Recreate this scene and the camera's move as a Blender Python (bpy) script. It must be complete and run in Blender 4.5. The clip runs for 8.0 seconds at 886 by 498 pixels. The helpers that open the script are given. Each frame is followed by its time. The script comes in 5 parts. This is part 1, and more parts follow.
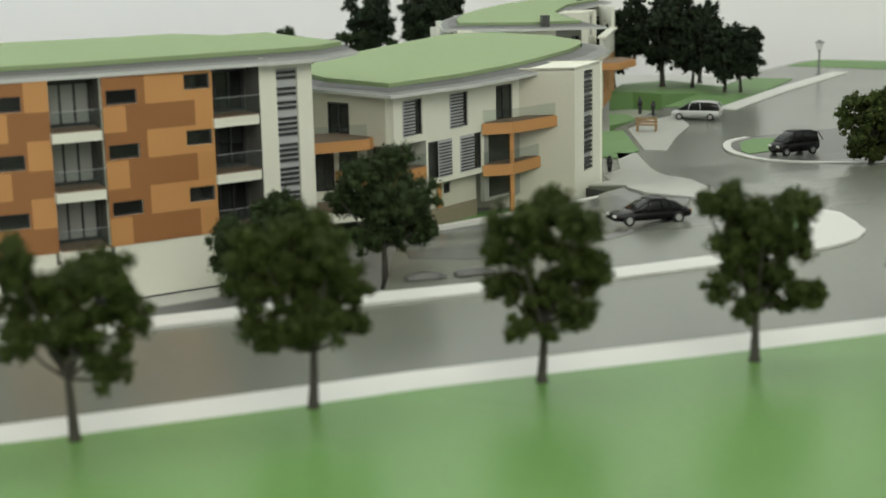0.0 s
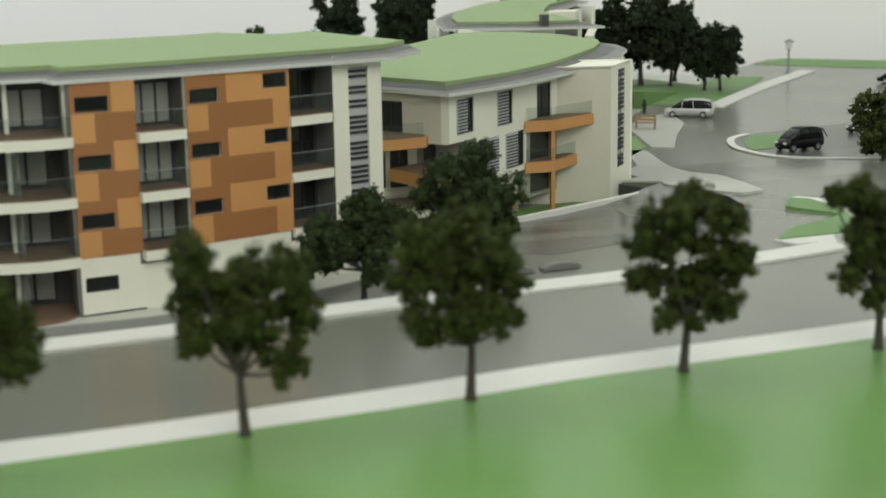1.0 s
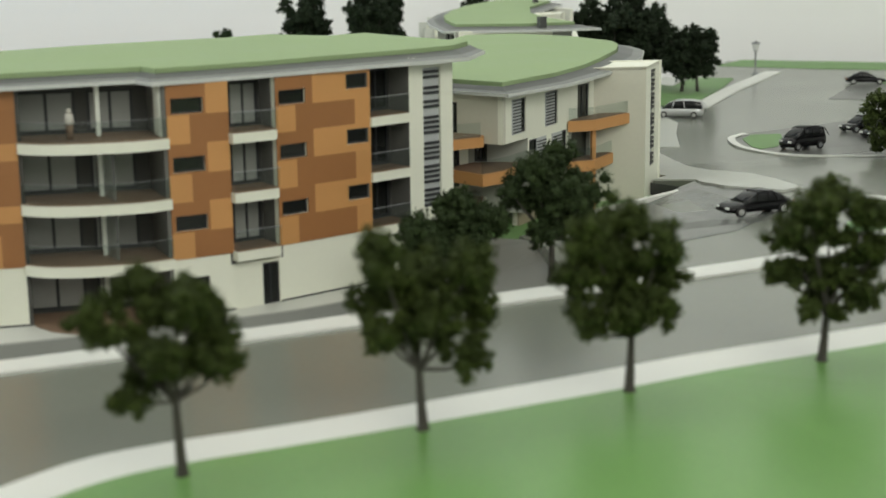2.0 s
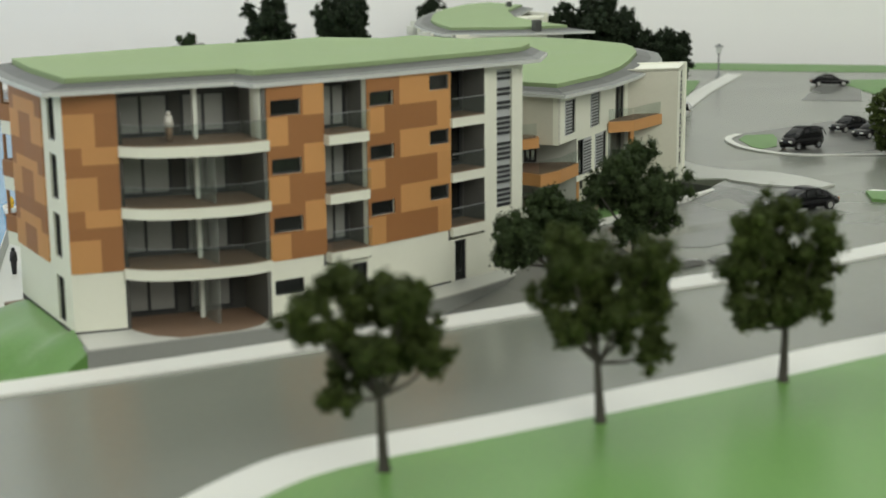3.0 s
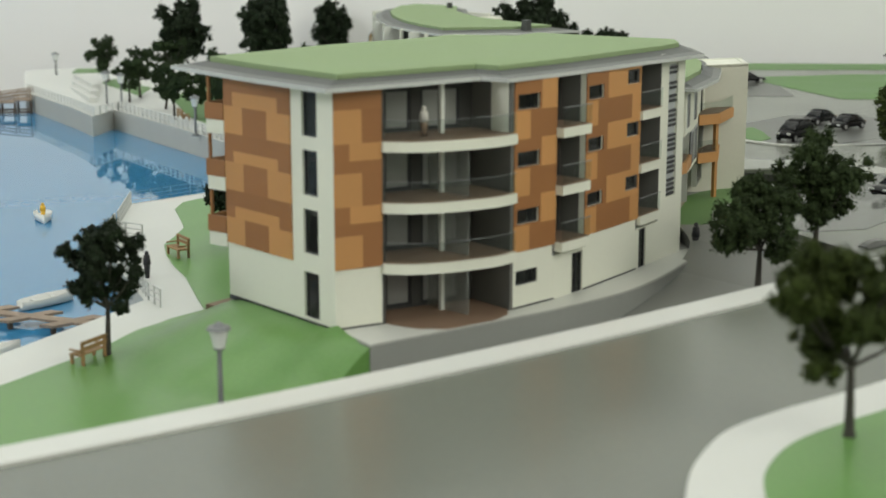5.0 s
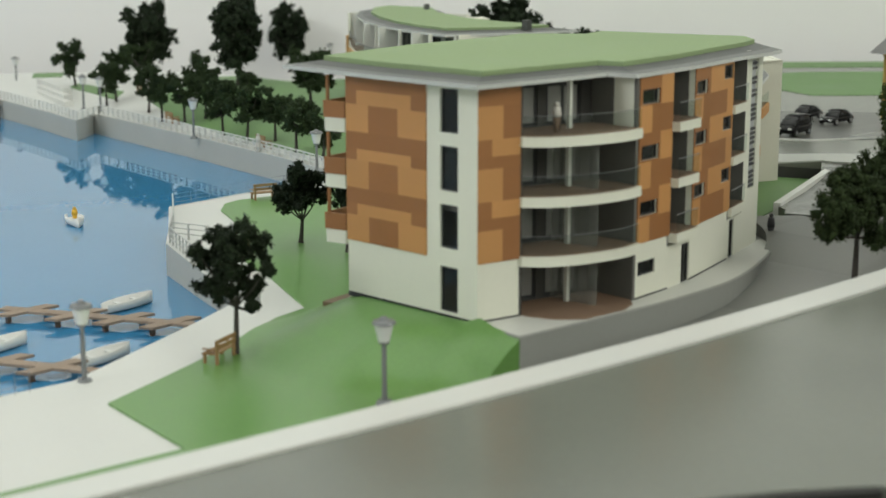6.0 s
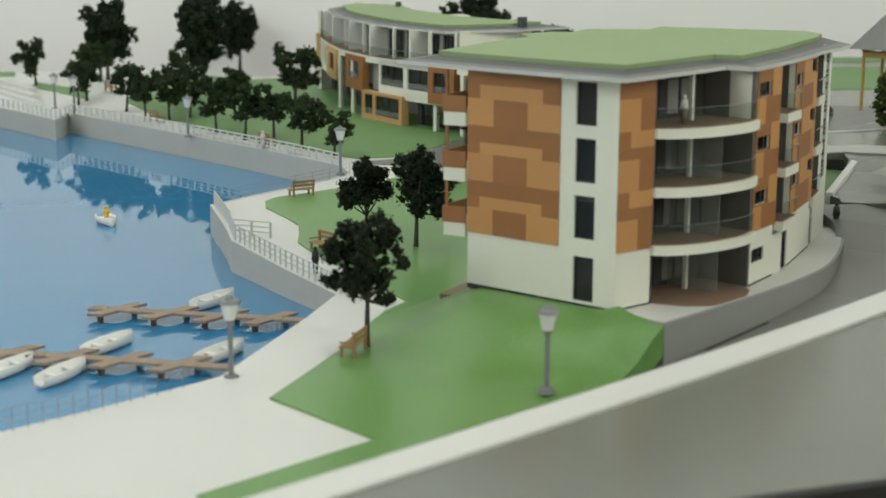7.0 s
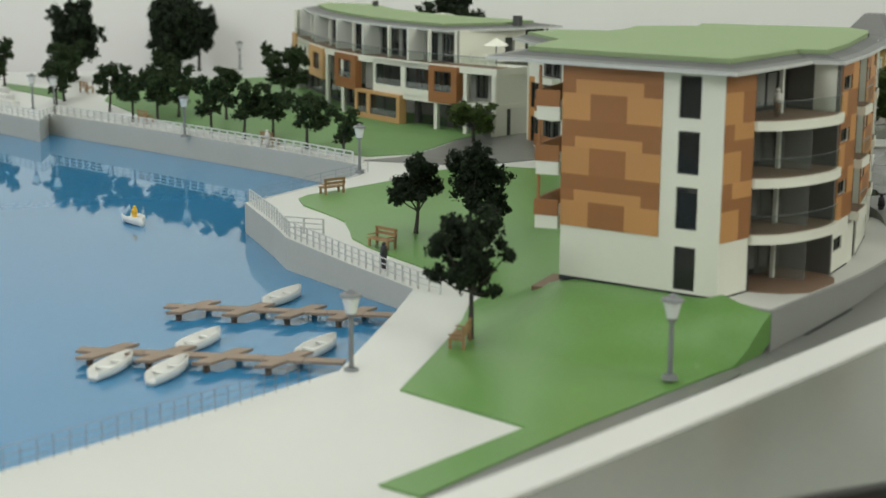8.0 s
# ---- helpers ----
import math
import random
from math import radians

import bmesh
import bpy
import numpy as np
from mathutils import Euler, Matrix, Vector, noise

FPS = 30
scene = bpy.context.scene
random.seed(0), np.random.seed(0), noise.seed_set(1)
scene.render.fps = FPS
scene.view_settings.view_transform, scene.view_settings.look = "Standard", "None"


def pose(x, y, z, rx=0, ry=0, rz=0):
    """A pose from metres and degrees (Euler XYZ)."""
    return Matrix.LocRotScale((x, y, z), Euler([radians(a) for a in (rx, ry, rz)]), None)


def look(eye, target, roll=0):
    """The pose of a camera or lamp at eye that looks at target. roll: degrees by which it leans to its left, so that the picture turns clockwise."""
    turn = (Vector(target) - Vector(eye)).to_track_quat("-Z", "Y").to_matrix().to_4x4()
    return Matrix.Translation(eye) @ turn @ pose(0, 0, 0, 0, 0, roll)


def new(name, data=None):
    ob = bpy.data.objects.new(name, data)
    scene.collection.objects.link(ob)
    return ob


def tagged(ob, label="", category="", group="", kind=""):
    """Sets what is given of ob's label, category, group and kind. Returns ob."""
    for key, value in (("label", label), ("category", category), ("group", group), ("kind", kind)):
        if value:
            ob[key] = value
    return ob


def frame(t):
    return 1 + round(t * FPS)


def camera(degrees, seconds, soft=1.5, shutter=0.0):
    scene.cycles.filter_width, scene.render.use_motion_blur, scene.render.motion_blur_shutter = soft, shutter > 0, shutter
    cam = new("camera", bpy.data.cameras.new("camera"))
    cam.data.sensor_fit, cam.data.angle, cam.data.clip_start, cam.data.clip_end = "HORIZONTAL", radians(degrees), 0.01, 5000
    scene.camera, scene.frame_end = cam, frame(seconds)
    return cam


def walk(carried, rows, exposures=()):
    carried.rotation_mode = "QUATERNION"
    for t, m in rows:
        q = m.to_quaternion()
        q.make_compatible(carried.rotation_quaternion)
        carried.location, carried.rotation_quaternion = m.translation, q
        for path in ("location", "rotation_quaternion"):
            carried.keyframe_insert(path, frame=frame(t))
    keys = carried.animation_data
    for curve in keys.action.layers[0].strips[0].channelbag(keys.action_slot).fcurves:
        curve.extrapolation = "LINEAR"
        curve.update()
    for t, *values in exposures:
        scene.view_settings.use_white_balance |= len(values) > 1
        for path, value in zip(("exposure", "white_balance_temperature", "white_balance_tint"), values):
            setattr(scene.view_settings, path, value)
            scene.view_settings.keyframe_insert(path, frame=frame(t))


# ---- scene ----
# An architectural model at 1:100 on a table: plan numbers are centimetres of the model (metres of the real thing).
S = 0.01
cam = camera(32.6, 8.0, soft=1.6)
cam.data.dof.use_dof, cam.data.dof.focus_distance, cam.data.dof.aperture_fstop = True, 1.12, 14.0
PATH = [
    (0, (-0.489, -30.019, 22.021), (12.462, 17.073, 11.315), -1.22),
    (0.5, (-4.553, -29.368, 22.150), (9.743, 17.323, 11.403), -1.08),
    (1, (-9.747, -28.241, 22.240), (6.292, 17.874, 11.459), -0.92),
    (1.5, (-14.567, -27.055, 22.310), (3.060, 18.478, 11.538), -0.80),
    (3, (-29.327, -22.005, 22.317), (-6.743, 21.330, 11.733), -0.49),
    (3.5, (-34.290, -19.772, 22.290), (-10.064, 22.672, 11.727), -0.39),
    (4, (-40.154, -16.735, 22.073), (-14.004, 24.566, 11.566), -0.42),
    (4.5, (-46.464, -13.200, 22.117), (-18.215, 26.698, 11.621), -0.14),
    (6, (-63.398, -2.353, 21.929), (-30.118, 33.495, 11.568), -0.04),
    (6.5, (-69.180, 2.295, 21.773), (-34.154, 36.452, 11.451), 0.05),
    (7, (-74.255, 6.823, 21.788), (-37.727, 39.348, 11.406), 0.19),
    (7.5, (-78.339, 10.720, 21.640), (-40.613, 41.864, 11.309), 0.25),
    (8, (-82.427, 14.989, 21.476), (-43.492, 44.618, 11.170), 0.39),
]
walk(cam, [(t, look(Vector(eye) * S, Vector(target) * S, roll)) for t, eye, target, roll in PATH],
     exposures=[(0, -0.10), (3, -0.12), (5, -0.17), (6.5, -0.24), (8, -0.29)])
# ---- room light: pale room with a soft light panel over the table and two added lamps ----
world = bpy.data.worlds.new("room_world")
scene.world = world
world.use_nodes = True
world.node_tree.nodes["Background"].inputs[0].default_value = (0.80, 0.86, 0.92, 1)
world.node_tree.nodes["Background"].inputs[1].default_value = 0.4


def area_lamp(name, eye, target, size_x, size_y, watts, colour):
    data = bpy.data.lights.new(name, "AREA")
    data.shape, data.size, data.size_y, data.energy, data.color = "RECTANGLE", size_x, size_y, watts, colour
    ob = new(name, data)
    ob.matrix_world = look(eye, target)
    return ob


area_lamp("ceiling_light_panel", (0.3, 1.4, 2.15), (0.3, 1.4, 0), 2.6, 2.0, 23.5, (0.95, 0.965, 0.86))
# unseen lamp on the water side, turned to brighten the backdrop boards
area_lamp("west_added_lamp", (-2.3, 1.0, 1.4), (0.3, 2.5, 0.6), 1.0, 1.0, 24, (0.95, 0.97, 0.975))
# unseen lamp behind the camera, added to brighten the south fronts
area_lamp("south_added_lamp", (0.3, -1.9, 1.5), (0.1, 0.6, 0.1), 2.0, 1.4, 44.5, (0.965, 0.965, 0.86))


# ---- materials ----
def mat(name, base, rough=0.6, vary=0.08, grain=40.0, bump=0.05, fine=400.0, metal=0.0, spec=0.5, per_object=0.0, blotch=None):
    """Painted or moulded model material: broad blotches, fine grain, uneven gloss and a slight relief."""
    m = bpy.data.materials.new(name)
    m.use_nodes = True
    nt = m.node_tree
    n, l = nt.nodes, nt.links
    b = n["Principled BSDF"]
    b.inputs["Roughness"].default_value, b.inputs["Metallic"].default_value = rough, metal
    b.inputs["Specular IOR Level"].default_value = spec
    geo = n.new("ShaderNodeNewGeometry")
    big, small = n.new("ShaderNodeTexNoise"), n.new("ShaderNodeTexNoise")
    big.inputs["Scale"].default_value, big.inputs["Detail"].default_value = grain, 4
    small.inputs["Scale"].default_value, small.inputs["Detail"].default_value = fine, 3
    l.new(geo.outputs["Position"], big.inputs["Vector"])
    l.new(geo.outputs["Position"], small.inputs["Vector"])
    mix = n.new("ShaderNodeMix")
    mix.data_type = "RGBA"
    dark = blotch or tuple(c * (1 - 2 * vary) for c in base)
    light = tuple(min(1, c * (1 + vary)) for c in base)
    mix.inputs[6].default_value, mix.inputs[7].default_value = (*dark, 1), (*light, 1)
    add = n.new("ShaderNodeMath")
    add.operation = "MULTIPLY_ADD"
    add.inputs[1].default_value = 0.35
    l.new(small.outputs[0], add.inputs[0])
    scaled = n.new("ShaderNodeMath")
    scaled.operation = "MULTIPLY"
    scaled.inputs[1].default_value = 0.75
    l.new(big.outputs[0], scaled.inputs[0])
    l.new(scaled.outputs[0], add.inputs[2])
    l.new(add.outputs[0], mix.inputs[0])
    out = mix.outputs[2]
    if per_object:
        info, hsv, span = n.new("ShaderNodeObjectInfo"), n.new("ShaderNodeHueSaturation"), n.new("ShaderNodeMapRange")
        span.inputs[3].default_value, span.inputs[4].default_value = 1 - per_object, 1 + per_object
        l.new(info.outputs["Random"], span.inputs[0])
        l.new(span.outputs[0], hsv.inputs["Value"])
        l.new(out, hsv.inputs["Color"])
        out = hsv.outputs[0]
    l.new(out, b.inputs["Base Color"])
    gloss = n.new("ShaderNodeMapRange")
    gloss.inputs[3].default_value, gloss.inputs[4].default_value = max(0.02, rough * 0.8), min(1, rough * 1.2)
    l.new(big.outputs[0], gloss.inputs[0])
    l.new(gloss.outputs[0], b.inputs["Roughness"])
    if bump:
        bp = n.new("ShaderNodeBump")
        bp.inputs["Strength"].default_value, bp.inputs["Distance"].default_value = bump, 0.001
        l.new(small.outputs[0], bp.inputs["Height"])
        l.new(bp.outputs[0], b.inputs["Normal"])
    return m


WHITE = mat("white_card", (0.77, 0.78, 0.675), 0.55, 0.04, 18, 0.04)
PALE = mat("pale_wall", (0.70, 0.72, 0.66), 0.6, 0.05, 15, 0.05)
# plain grey; on recessed walls it also stands in for their shade
GREYWALL = mat("plain_or_shaded_grey", (0.30, 0.31, 0.275), 0.6, 0.06, 15, 0.05)
# two greys paint the roof slope's shade, deepest under the green sheet
EAVE = mat("eave_shade_vent_grey", (0.07, 0.075, 0.072), 0.45, 0.07, 20, 0.03)
EDGE = mat("eave_slope_shade", (0.15, 0.157, 0.15), 0.45, 0.06, 20, 0.03)
LIP = mat("eave_lip", (0.55, 0.57, 0.55), 0.45, 0.05, 20, 0.03)
# dark grey that paints the shade of the balcony recesses into their walls
SIDEWALL = mat("shaded_recess_wall", (0.14, 0.14, 0.128), 0.7, 0.08, 20, 0.03)
# grey pane base stands in for the room reflected in the glass
GREYPANE = mat("painted_reflection_glazing", (0.30, 0.305, 0.29), 0.2, 0.1, 14, 0.0, spec=0.5)
# true beige on the ground floor, painted shade on the other walls
BEIGE = mat("beige_or_shaded_wall", (0.57, 0.56, 0.47), 0.6, 0.06, 15, 0.05)
PLAZA = mat("plaza_grey", (0.44, 0.455, 0.42), 0.35, 0.07, 10, 0.04)
PAVING = mat("terrace_paving", (0.60, 0.61, 0.57), 0.45, 0.07, 12, 0.04)
ROOFGREEN = mat("roof_green", (0.262, 0.355, 0.182), 0.75, 0.06, 25, 0.12, 700)
LAWN = mat("lawn_green", (0.150, 0.305, 0.086), 0.33, 0.14, 9, 0.10, 500, blotch=(0.085, 0.20, 0.042))
FARLAWN = mat("far_lawn_green", (0.135, 0.26, 0.085), 0.55, 0.12, 12, 0.10, 500)
ROAD = mat("road_grey", (0.170, 0.182, 0.153), 0.23, 0.09, 7, 0.02, 300, spec=0.6)
# darker grey than the road, for one stretch of the ramp
DARKROAD = mat("dark_road_grey", (0.118, 0.124, 0.114), 0.22, 0.1, 10, 0.03, 400, spec=0.55)
YARDGREY = mat("yard_wall_shade_grey", (0.062, 0.064, 0.06), 0.75, 0.12, 14, 0.04, 600, spec=0.3)
ASPHALT = mat("asphalt_grey", (0.105, 0.108, 0.1), 0.3, 0.12, 14, 0.04, 600, spec=0.5)
PAVE = mat("pavement_white", (0.66, 0.67, 0.635), 0.4, 0.05, 9, 0.04, 500)
QUAYWALL = mat("quay_wall", (0.47, 0.47, 0.43), 0.6, 0.1, 14, 0.06)
ORANGE = mat("panel_light_orange", (0.53, 0.264, 0.092), 0.55, 0.05, 30, 0.05, per_object=0.05)
BROWN = mat("panel_dark_orange", (0.315, 0.136, 0.045), 0.55, 0.06, 30, 0.05, per_object=0.06)
PLINTH = mat("plinth_brown", (0.26, 0.225, 0.155), 0.7, 0.15, 25, 0.08)
TAN = mat("panel_pale_orange", (0.58, 0.345, 0.145), 0.55, 0.05, 30, 0.05, per_object=0.04)
DECK = mat("deck_wood", (0.23, 0.15, 0.10), 0.6, 0.15, 60, 0.15, 500)
FRAME = mat("dark_frame", (0.025, 0.027, 0.03), 0.4, 0.1, 40, 0.02)
# wall colour darkened to hold the shade of deep recesses
INSIDE = mat("shaded_interior_grey", (0.065, 0.065, 0.06), 0.8, 0.08, 20, 0.02)
STEEL = mat("steel_grey", (0.26, 0.27, 0.28), 0.4, 0.06, 40, 0.02, metal=0.3)
LOUVRE = mat("louvre_grey", (0.45, 0.47, 0.48), 0.45, 0.05, 40, 0.02)
BARK = mat("bark", (0.055, 0.05, 0.042), 0.85, 0.25, 120, 0.4, 900)
CARBLACK = mat("car_black", (0.005, 0.005, 0.006), 0.16, 0.05, 40, 0.0, spec=0.22)
CARSILVER = mat("car_silver", (0.62, 0.63, 0.64), 0.3, 0.04, 40, 0.0, metal=0.5)
TYRE = mat("tyre_black", (0.02, 0.02, 0.02), 0.8, 0.1, 60, 0.1)
RIM = mat("rim_silver", (0.6, 0.6, 0.6), 0.3, 0.05, 60, 0.0, metal=0.8)
CARGLASS = mat("car_glass", (0.012, 0.013, 0.014), 0.08, 0.05, 40, 0.0, spec=0.3)
LAMPGREY = mat("lamp_post_grey", (0.20, 0.21, 0.215), 0.45, 0.06, 60, 0.02)
LAMPGLASS = mat("lamp_glass", (0.72, 0.74, 0.72), 0.25, 0.04, 60, 0.0)
BENCHWOOD = mat("bench_wood", (0.33, 0.20, 0.09), 0.6, 0.15, 80, 0.1)
JETTY = mat("jetty_wood", (0.31, 0.235, 0.175), 0.65, 0.15, 60, 0.15, per_object=0.06)
JETTYPOST = mat("jetty_post_wood", (0.10, 0.07, 0.05), 0.7, 0.15, 60, 0.15)
BOATWHITE = mat("boat_white", (0.74, 0.75, 0.72), 0.35, 0.04, 40, 0.02)
YELLOW = mat("yellow_paint", (0.75, 0.45, 0.03), 0.5, 0.06, 60, 0.02)
DARKCLOTH = mat("dark_figure_paint", (0.03, 0.03, 0.035), 0.6, 0.1, 60, 0.05)
PALEFIG = mat("pale_figure_paint", (0.62, 0.60, 0.55), 0.6, 0.06, 60, 0.05)
ROOMWALL = mat("room_wall_white", (0.90, 0.90, 0.89), 0.9, 0.015, 2, 0.0)
TABLEBLACK = mat("table_edge_black", (0.012, 0.011, 0.010), 0.6, 0.1, 10, 0.02)
HUT = mat("hut_yellow_wood", (0.42, 0.28, 0.07), 0.6, 0.15, 60, 0.08)
HUTROOF = mat("hut_roof_grey", (0.2, 0.2, 0.195), 0.7, 0.1, 60, 0.1)
LANEGREY = mat("lane_grey", (0.19, 0.195, 0.18), 0.4, 0.1, 10, 0.04, 500)
KERBGREY = mat("wall_grey_concrete", (0.30, 0.31, 0.29), 0.5, 0.08, 10, 0.06)


def foliage(name, a, b):
    m = mat(name, a, 0.75, 0.1, 90, 0.0, 600, spec=0.25)
    nt = m.node_tree
    mixer = next(x for x in nt.nodes if x.bl_idname == "ShaderNodeMix")
    mixer.inputs[6].default_value, mixer.inputs[7].default_value = (*b, 1), (*a, 1)
    return m


LEAF = foliage("foam_foliage_green", (0.056, 0.080, 0.012), (0.005, 0.011, 0.0025))
LEAFLANE = foliage("foam_foliage_deep", (0.034, 0.056, 0.014), (0.006, 0.013, 0.004))
LEAFDARK = foliage("foam_foliage_dark", (0.034, 0.060, 0.018), (0.005, 0.012, 0.005))
LEAFBLACK = foliage("foam_foliage_black", (0.017, 0.030, 0.011), (0.004, 0.009, 0.004))
LEAFLIGHT = foliage("foam_foliage_light", (0.075, 0.115, 0.024), (0.018, 0.034, 0.007))


def clear(name, tint, rough=0.03, see=0.8):
    m = bpy.data.materials.new(name)
    m.use_nodes = True
    nt = m.node_tree
    b = nt.nodes["Principled BSDF"]
    b.inputs["Base Color"].default_value, b.inputs["Roughness"].default_value = (*tint, 1), rough
    t, mx = nt.nodes.new("ShaderNodeBsdfTransparent"), nt.nodes.new("ShaderNodeMixShader")
    t.inputs[0].default_value = (0.92, 0.95, 0.94, 1)
    mx.inputs[0].default_value = see
    nt.links.new(b.outputs[0], mx.inputs[1])
    nt.links.new(t.outputs[0], mx.inputs[2])
    nt.links.new(mx.outputs[0], nt.nodes["Material Output"].inputs[0])
    return m


GLASS = clear("window_glass", (0.028, 0.030, 0.029), 0.05, 0.55)
RAILGLASS = clear("balcony_glass", (0.16, 0.17, 0.165), 0.05, 0.95)
PARTGLASS = clear("partition_glass", (0.36, 0.37, 0.35), 0.25, 0.7)
RAILSCREEN = clear("guard_glass", (0.30, 0.31, 0.30), 0.15, 0.6)


def water_material():
    m = mat("water_blue", (0.05, 0.235, 0.45), 0.02, 0.08, 2.2, 0.0, 300, spec=0.8)
    nt = m.node_tree
    b = nt.nodes["Principled BSDF"]
    ripple, bp, geo = nt.nodes.new("ShaderNodeTexNoise"), nt.nodes.new("ShaderNodeBump"), nt.nodes.new("ShaderNodeNewGeometry")
    ripple.inputs["Scale"].default_value = 14
    nt.links.new(geo.outputs["Position"], ripple.inputs["Vector"])
    bp.inputs["Strength"].default_value, bp.inputs["Distance"].default_value = 0.016, 0.003
    nt.links.new(ripple.outputs[0], bp.inputs["Height"])
    nt.links.new(bp.outputs[0], b.inputs["Normal"])
    return m


WATER = water_material()
# ---- building tools: plan numbers in, model metres out ----
BASES = {}


def thing(name, base, label, category, group="", kind=""):
    ob = new(name)
    ob.empty_display_size = 0.01
    ob.location = Vector(base) * S
    BASES[ob.name] = Vector(base)
    return tagged(ob, label, category, group, kind)


def root_base(ob):
    while ob.parent:
        ob = ob.parent
    return BASES[ob.name]


def part(name, bm, material, parent, label=""):
    """One mesh object under a thing or a part, from a bmesh in plan numbers."""
    base = root_base(parent)
    bm.transform(Matrix.Scale(S, 4) @ Matrix.Translation(-base))
    bmesh.ops.recalc_face_normals(bm, faces=bm.faces)
    me = bpy.data.meshes.new(name)
    bm.to_mesh(me)
    bm.free()
    me.materials.append(material)
    ob = new(name, me)
    ob.parent = parent
    return tagged(ob, label) if label else ob


def solid(name, bm, material, label="", category="", kind="", group=""):
    """A top-level thing of one mesh."""
    bm.transform(Matrix.Scale(S, 4))
    bmesh.ops.recalc_face_normals(bm, faces=bm.faces)
    me = bpy.data.meshes.new(name)
    bm.to_mesh(me)
    bm.free()
    me.materials.append(material)
    ob = new(name, me)
    BASES[ob.name] = Vector((0, 0, 0))
    return tagged(ob, label, category, group, kind)


def smooth(ob):
    for p in ob.data.polygons:
        p.use_smooth = True
    return ob


def box(x0, x1, y0, y1, z0, z1, bm=None, turn=0.0, about=None, bevel=0.0):
    bm = bm or bmesh.new()
    made = bmesh.ops.create_cube(bm, size=1)["verts"]
    c = Vector(((x0 + x1) / 2, (y0 + y1) / 2, (z0 + z1) / 2))
    m = Matrix.Translation(c) @ Matrix.Diagonal((x1 - x0, y1 - y0, z1 - z0, 1))
    if turn:
        o = Vector(about) if about else c
        m = Matrix.Translation(o) @ Matrix.Rotation(radians(turn), 4, "Z") @ Matrix.Translation(-o) @ m
    bmesh.ops.transform(bm, matrix=m, verts=made)
    if bevel:
        edges = list({e for v in made for e in v.link_edges})
        bmesh.ops.bevel(bm, geom=edges, offset=bevel, segments=2, affect="EDGES")
    return bm


def rod(a, b, r0, r1=None, n=8, bm=None):
    bm = bm or bmesh.new()
    a, b = Vector(a), Vector(b)
    made = bmesh.ops.create_cone(bm, cap_ends=True, segments=n, radius1=r0, radius2=r0 if r1 is None else r1, depth=(b - a).length)["verts"]
    m = Matrix.Translation((a + b) / 2) @ (b - a).to_track_quat("Z", "Y").to_matrix().to_4x4()
    bmesh.ops.transform(bm, matrix=m, verts=made)
    return bm


def prism(outline, z0, z1, bm=None):
    """An upright block over a plan outline; z0 and z1 may be numbers or functions of x and y."""
    bm = bm or bmesh.new()
    f0, f1 = (z if callable(z) else (lambda x, y, z=z: z) for z in (z0, z1))
    low = [bm.verts.new((x, y, f0(x, y))) for x, y in outline]
    top = [bm.verts.new((x, y, f1(x, y))) for x, y in outline]
    bm.faces.new(low[::-1])
    bm.faces.new(top)
    n = len(outline)
    for i in range(n):
        bm.faces.new((low[i], low[(i + 1) % n], top[(i + 1) % n], top[i]))
    return bm


def curve_through(points, steps=6, closed=False):
    """Catmull-Rom through plan points."""
    pts = [Vector(p) for p in points]
    n, out = len(pts), []
    for i in range(n if closed else n - 1):
        p0, p1, p2, p3 = (pts[j % n] if closed else pts[max(0, min(n - 1, j))] for j in (i - 1, i, i + 1, i + 2))
        for k in range(steps):
            t = k / steps
            out.append(tuple(0.5 * (2 * p1 + (p2 - p0) * t + (2 * p0 - 5 * p1 + 4 * p2 - p3) * t * t + (3 * p1 - p0 - 3 * p2 + p3) * t ** 3)))
    if not closed:
        out.append(tuple(pts[-1]))
    return out


def wall_panel(p0, p1, z0, z1, thick, holes=(), bm=None, inward=1):
    """A wall from p0 to p1 with through openings (s0, s1, za, zb); its outer face is the line p0-p1, its body lies to the left of it."""
    bm = bm or bmesh.new()
    p0, p1 = Vector(p0), Vector(p1)
    d = p1 - p0
    length = d.length
    d /= length
    nrm = Vector((-d.y, d.x)) * inward
    ss = sorted({0.0, length, *[min(max(h[k], 0), length) for h in holes for k in (0, 1)]})
    zz = sorted({z0, z1, *[min(max(h[k], z0), z1) for h in holes for k in (2, 3)]})
    full = lambda i, j: (0 <= i < len(ss) - 1 and 0 <= j < len(zz) - 1 and not any(
        h[0] - 1e-4 <= ss[i] and ss[i + 1] <= h[1] + 1e-4 and h[2] - 1e-4 <= zz[j] and zz[j + 1] <= h[3] + 1e-4 for h in holes))
    made = {}

    def v(i, j, k):
        if (i, j, k) not in made:
            q = p0 + d * ss[i] + nrm * (thick * k)
            made[i, j, k] = bm.verts.new((q.x, q.y, zz[j]))
        return made[i, j, k]

    for i in range(len(ss) - 1):
        for j in range(len(zz) - 1):
            if not full(i, j):
                continue
            for k in (0, 1):
                bm.faces.new((v(i, j, k), v(i + 1, j, k), v(i + 1, j + 1, k), v(i, j + 1, k)))
            for di, dj, a, b in ((-1, 0, (i, j), (i, j + 1)), (1, 0, (i + 1, j), (i + 1, j + 1)), (0, -1, (i, j), (i + 1, j)), (0, 1, (i, j + 1), (i + 1, j + 1))):
                if not full(i + di, j + dj):
                    bm.faces.new((v(*a, 0), v(*b, 0), v(*b, 1), v(*a, 1)))
    return bm


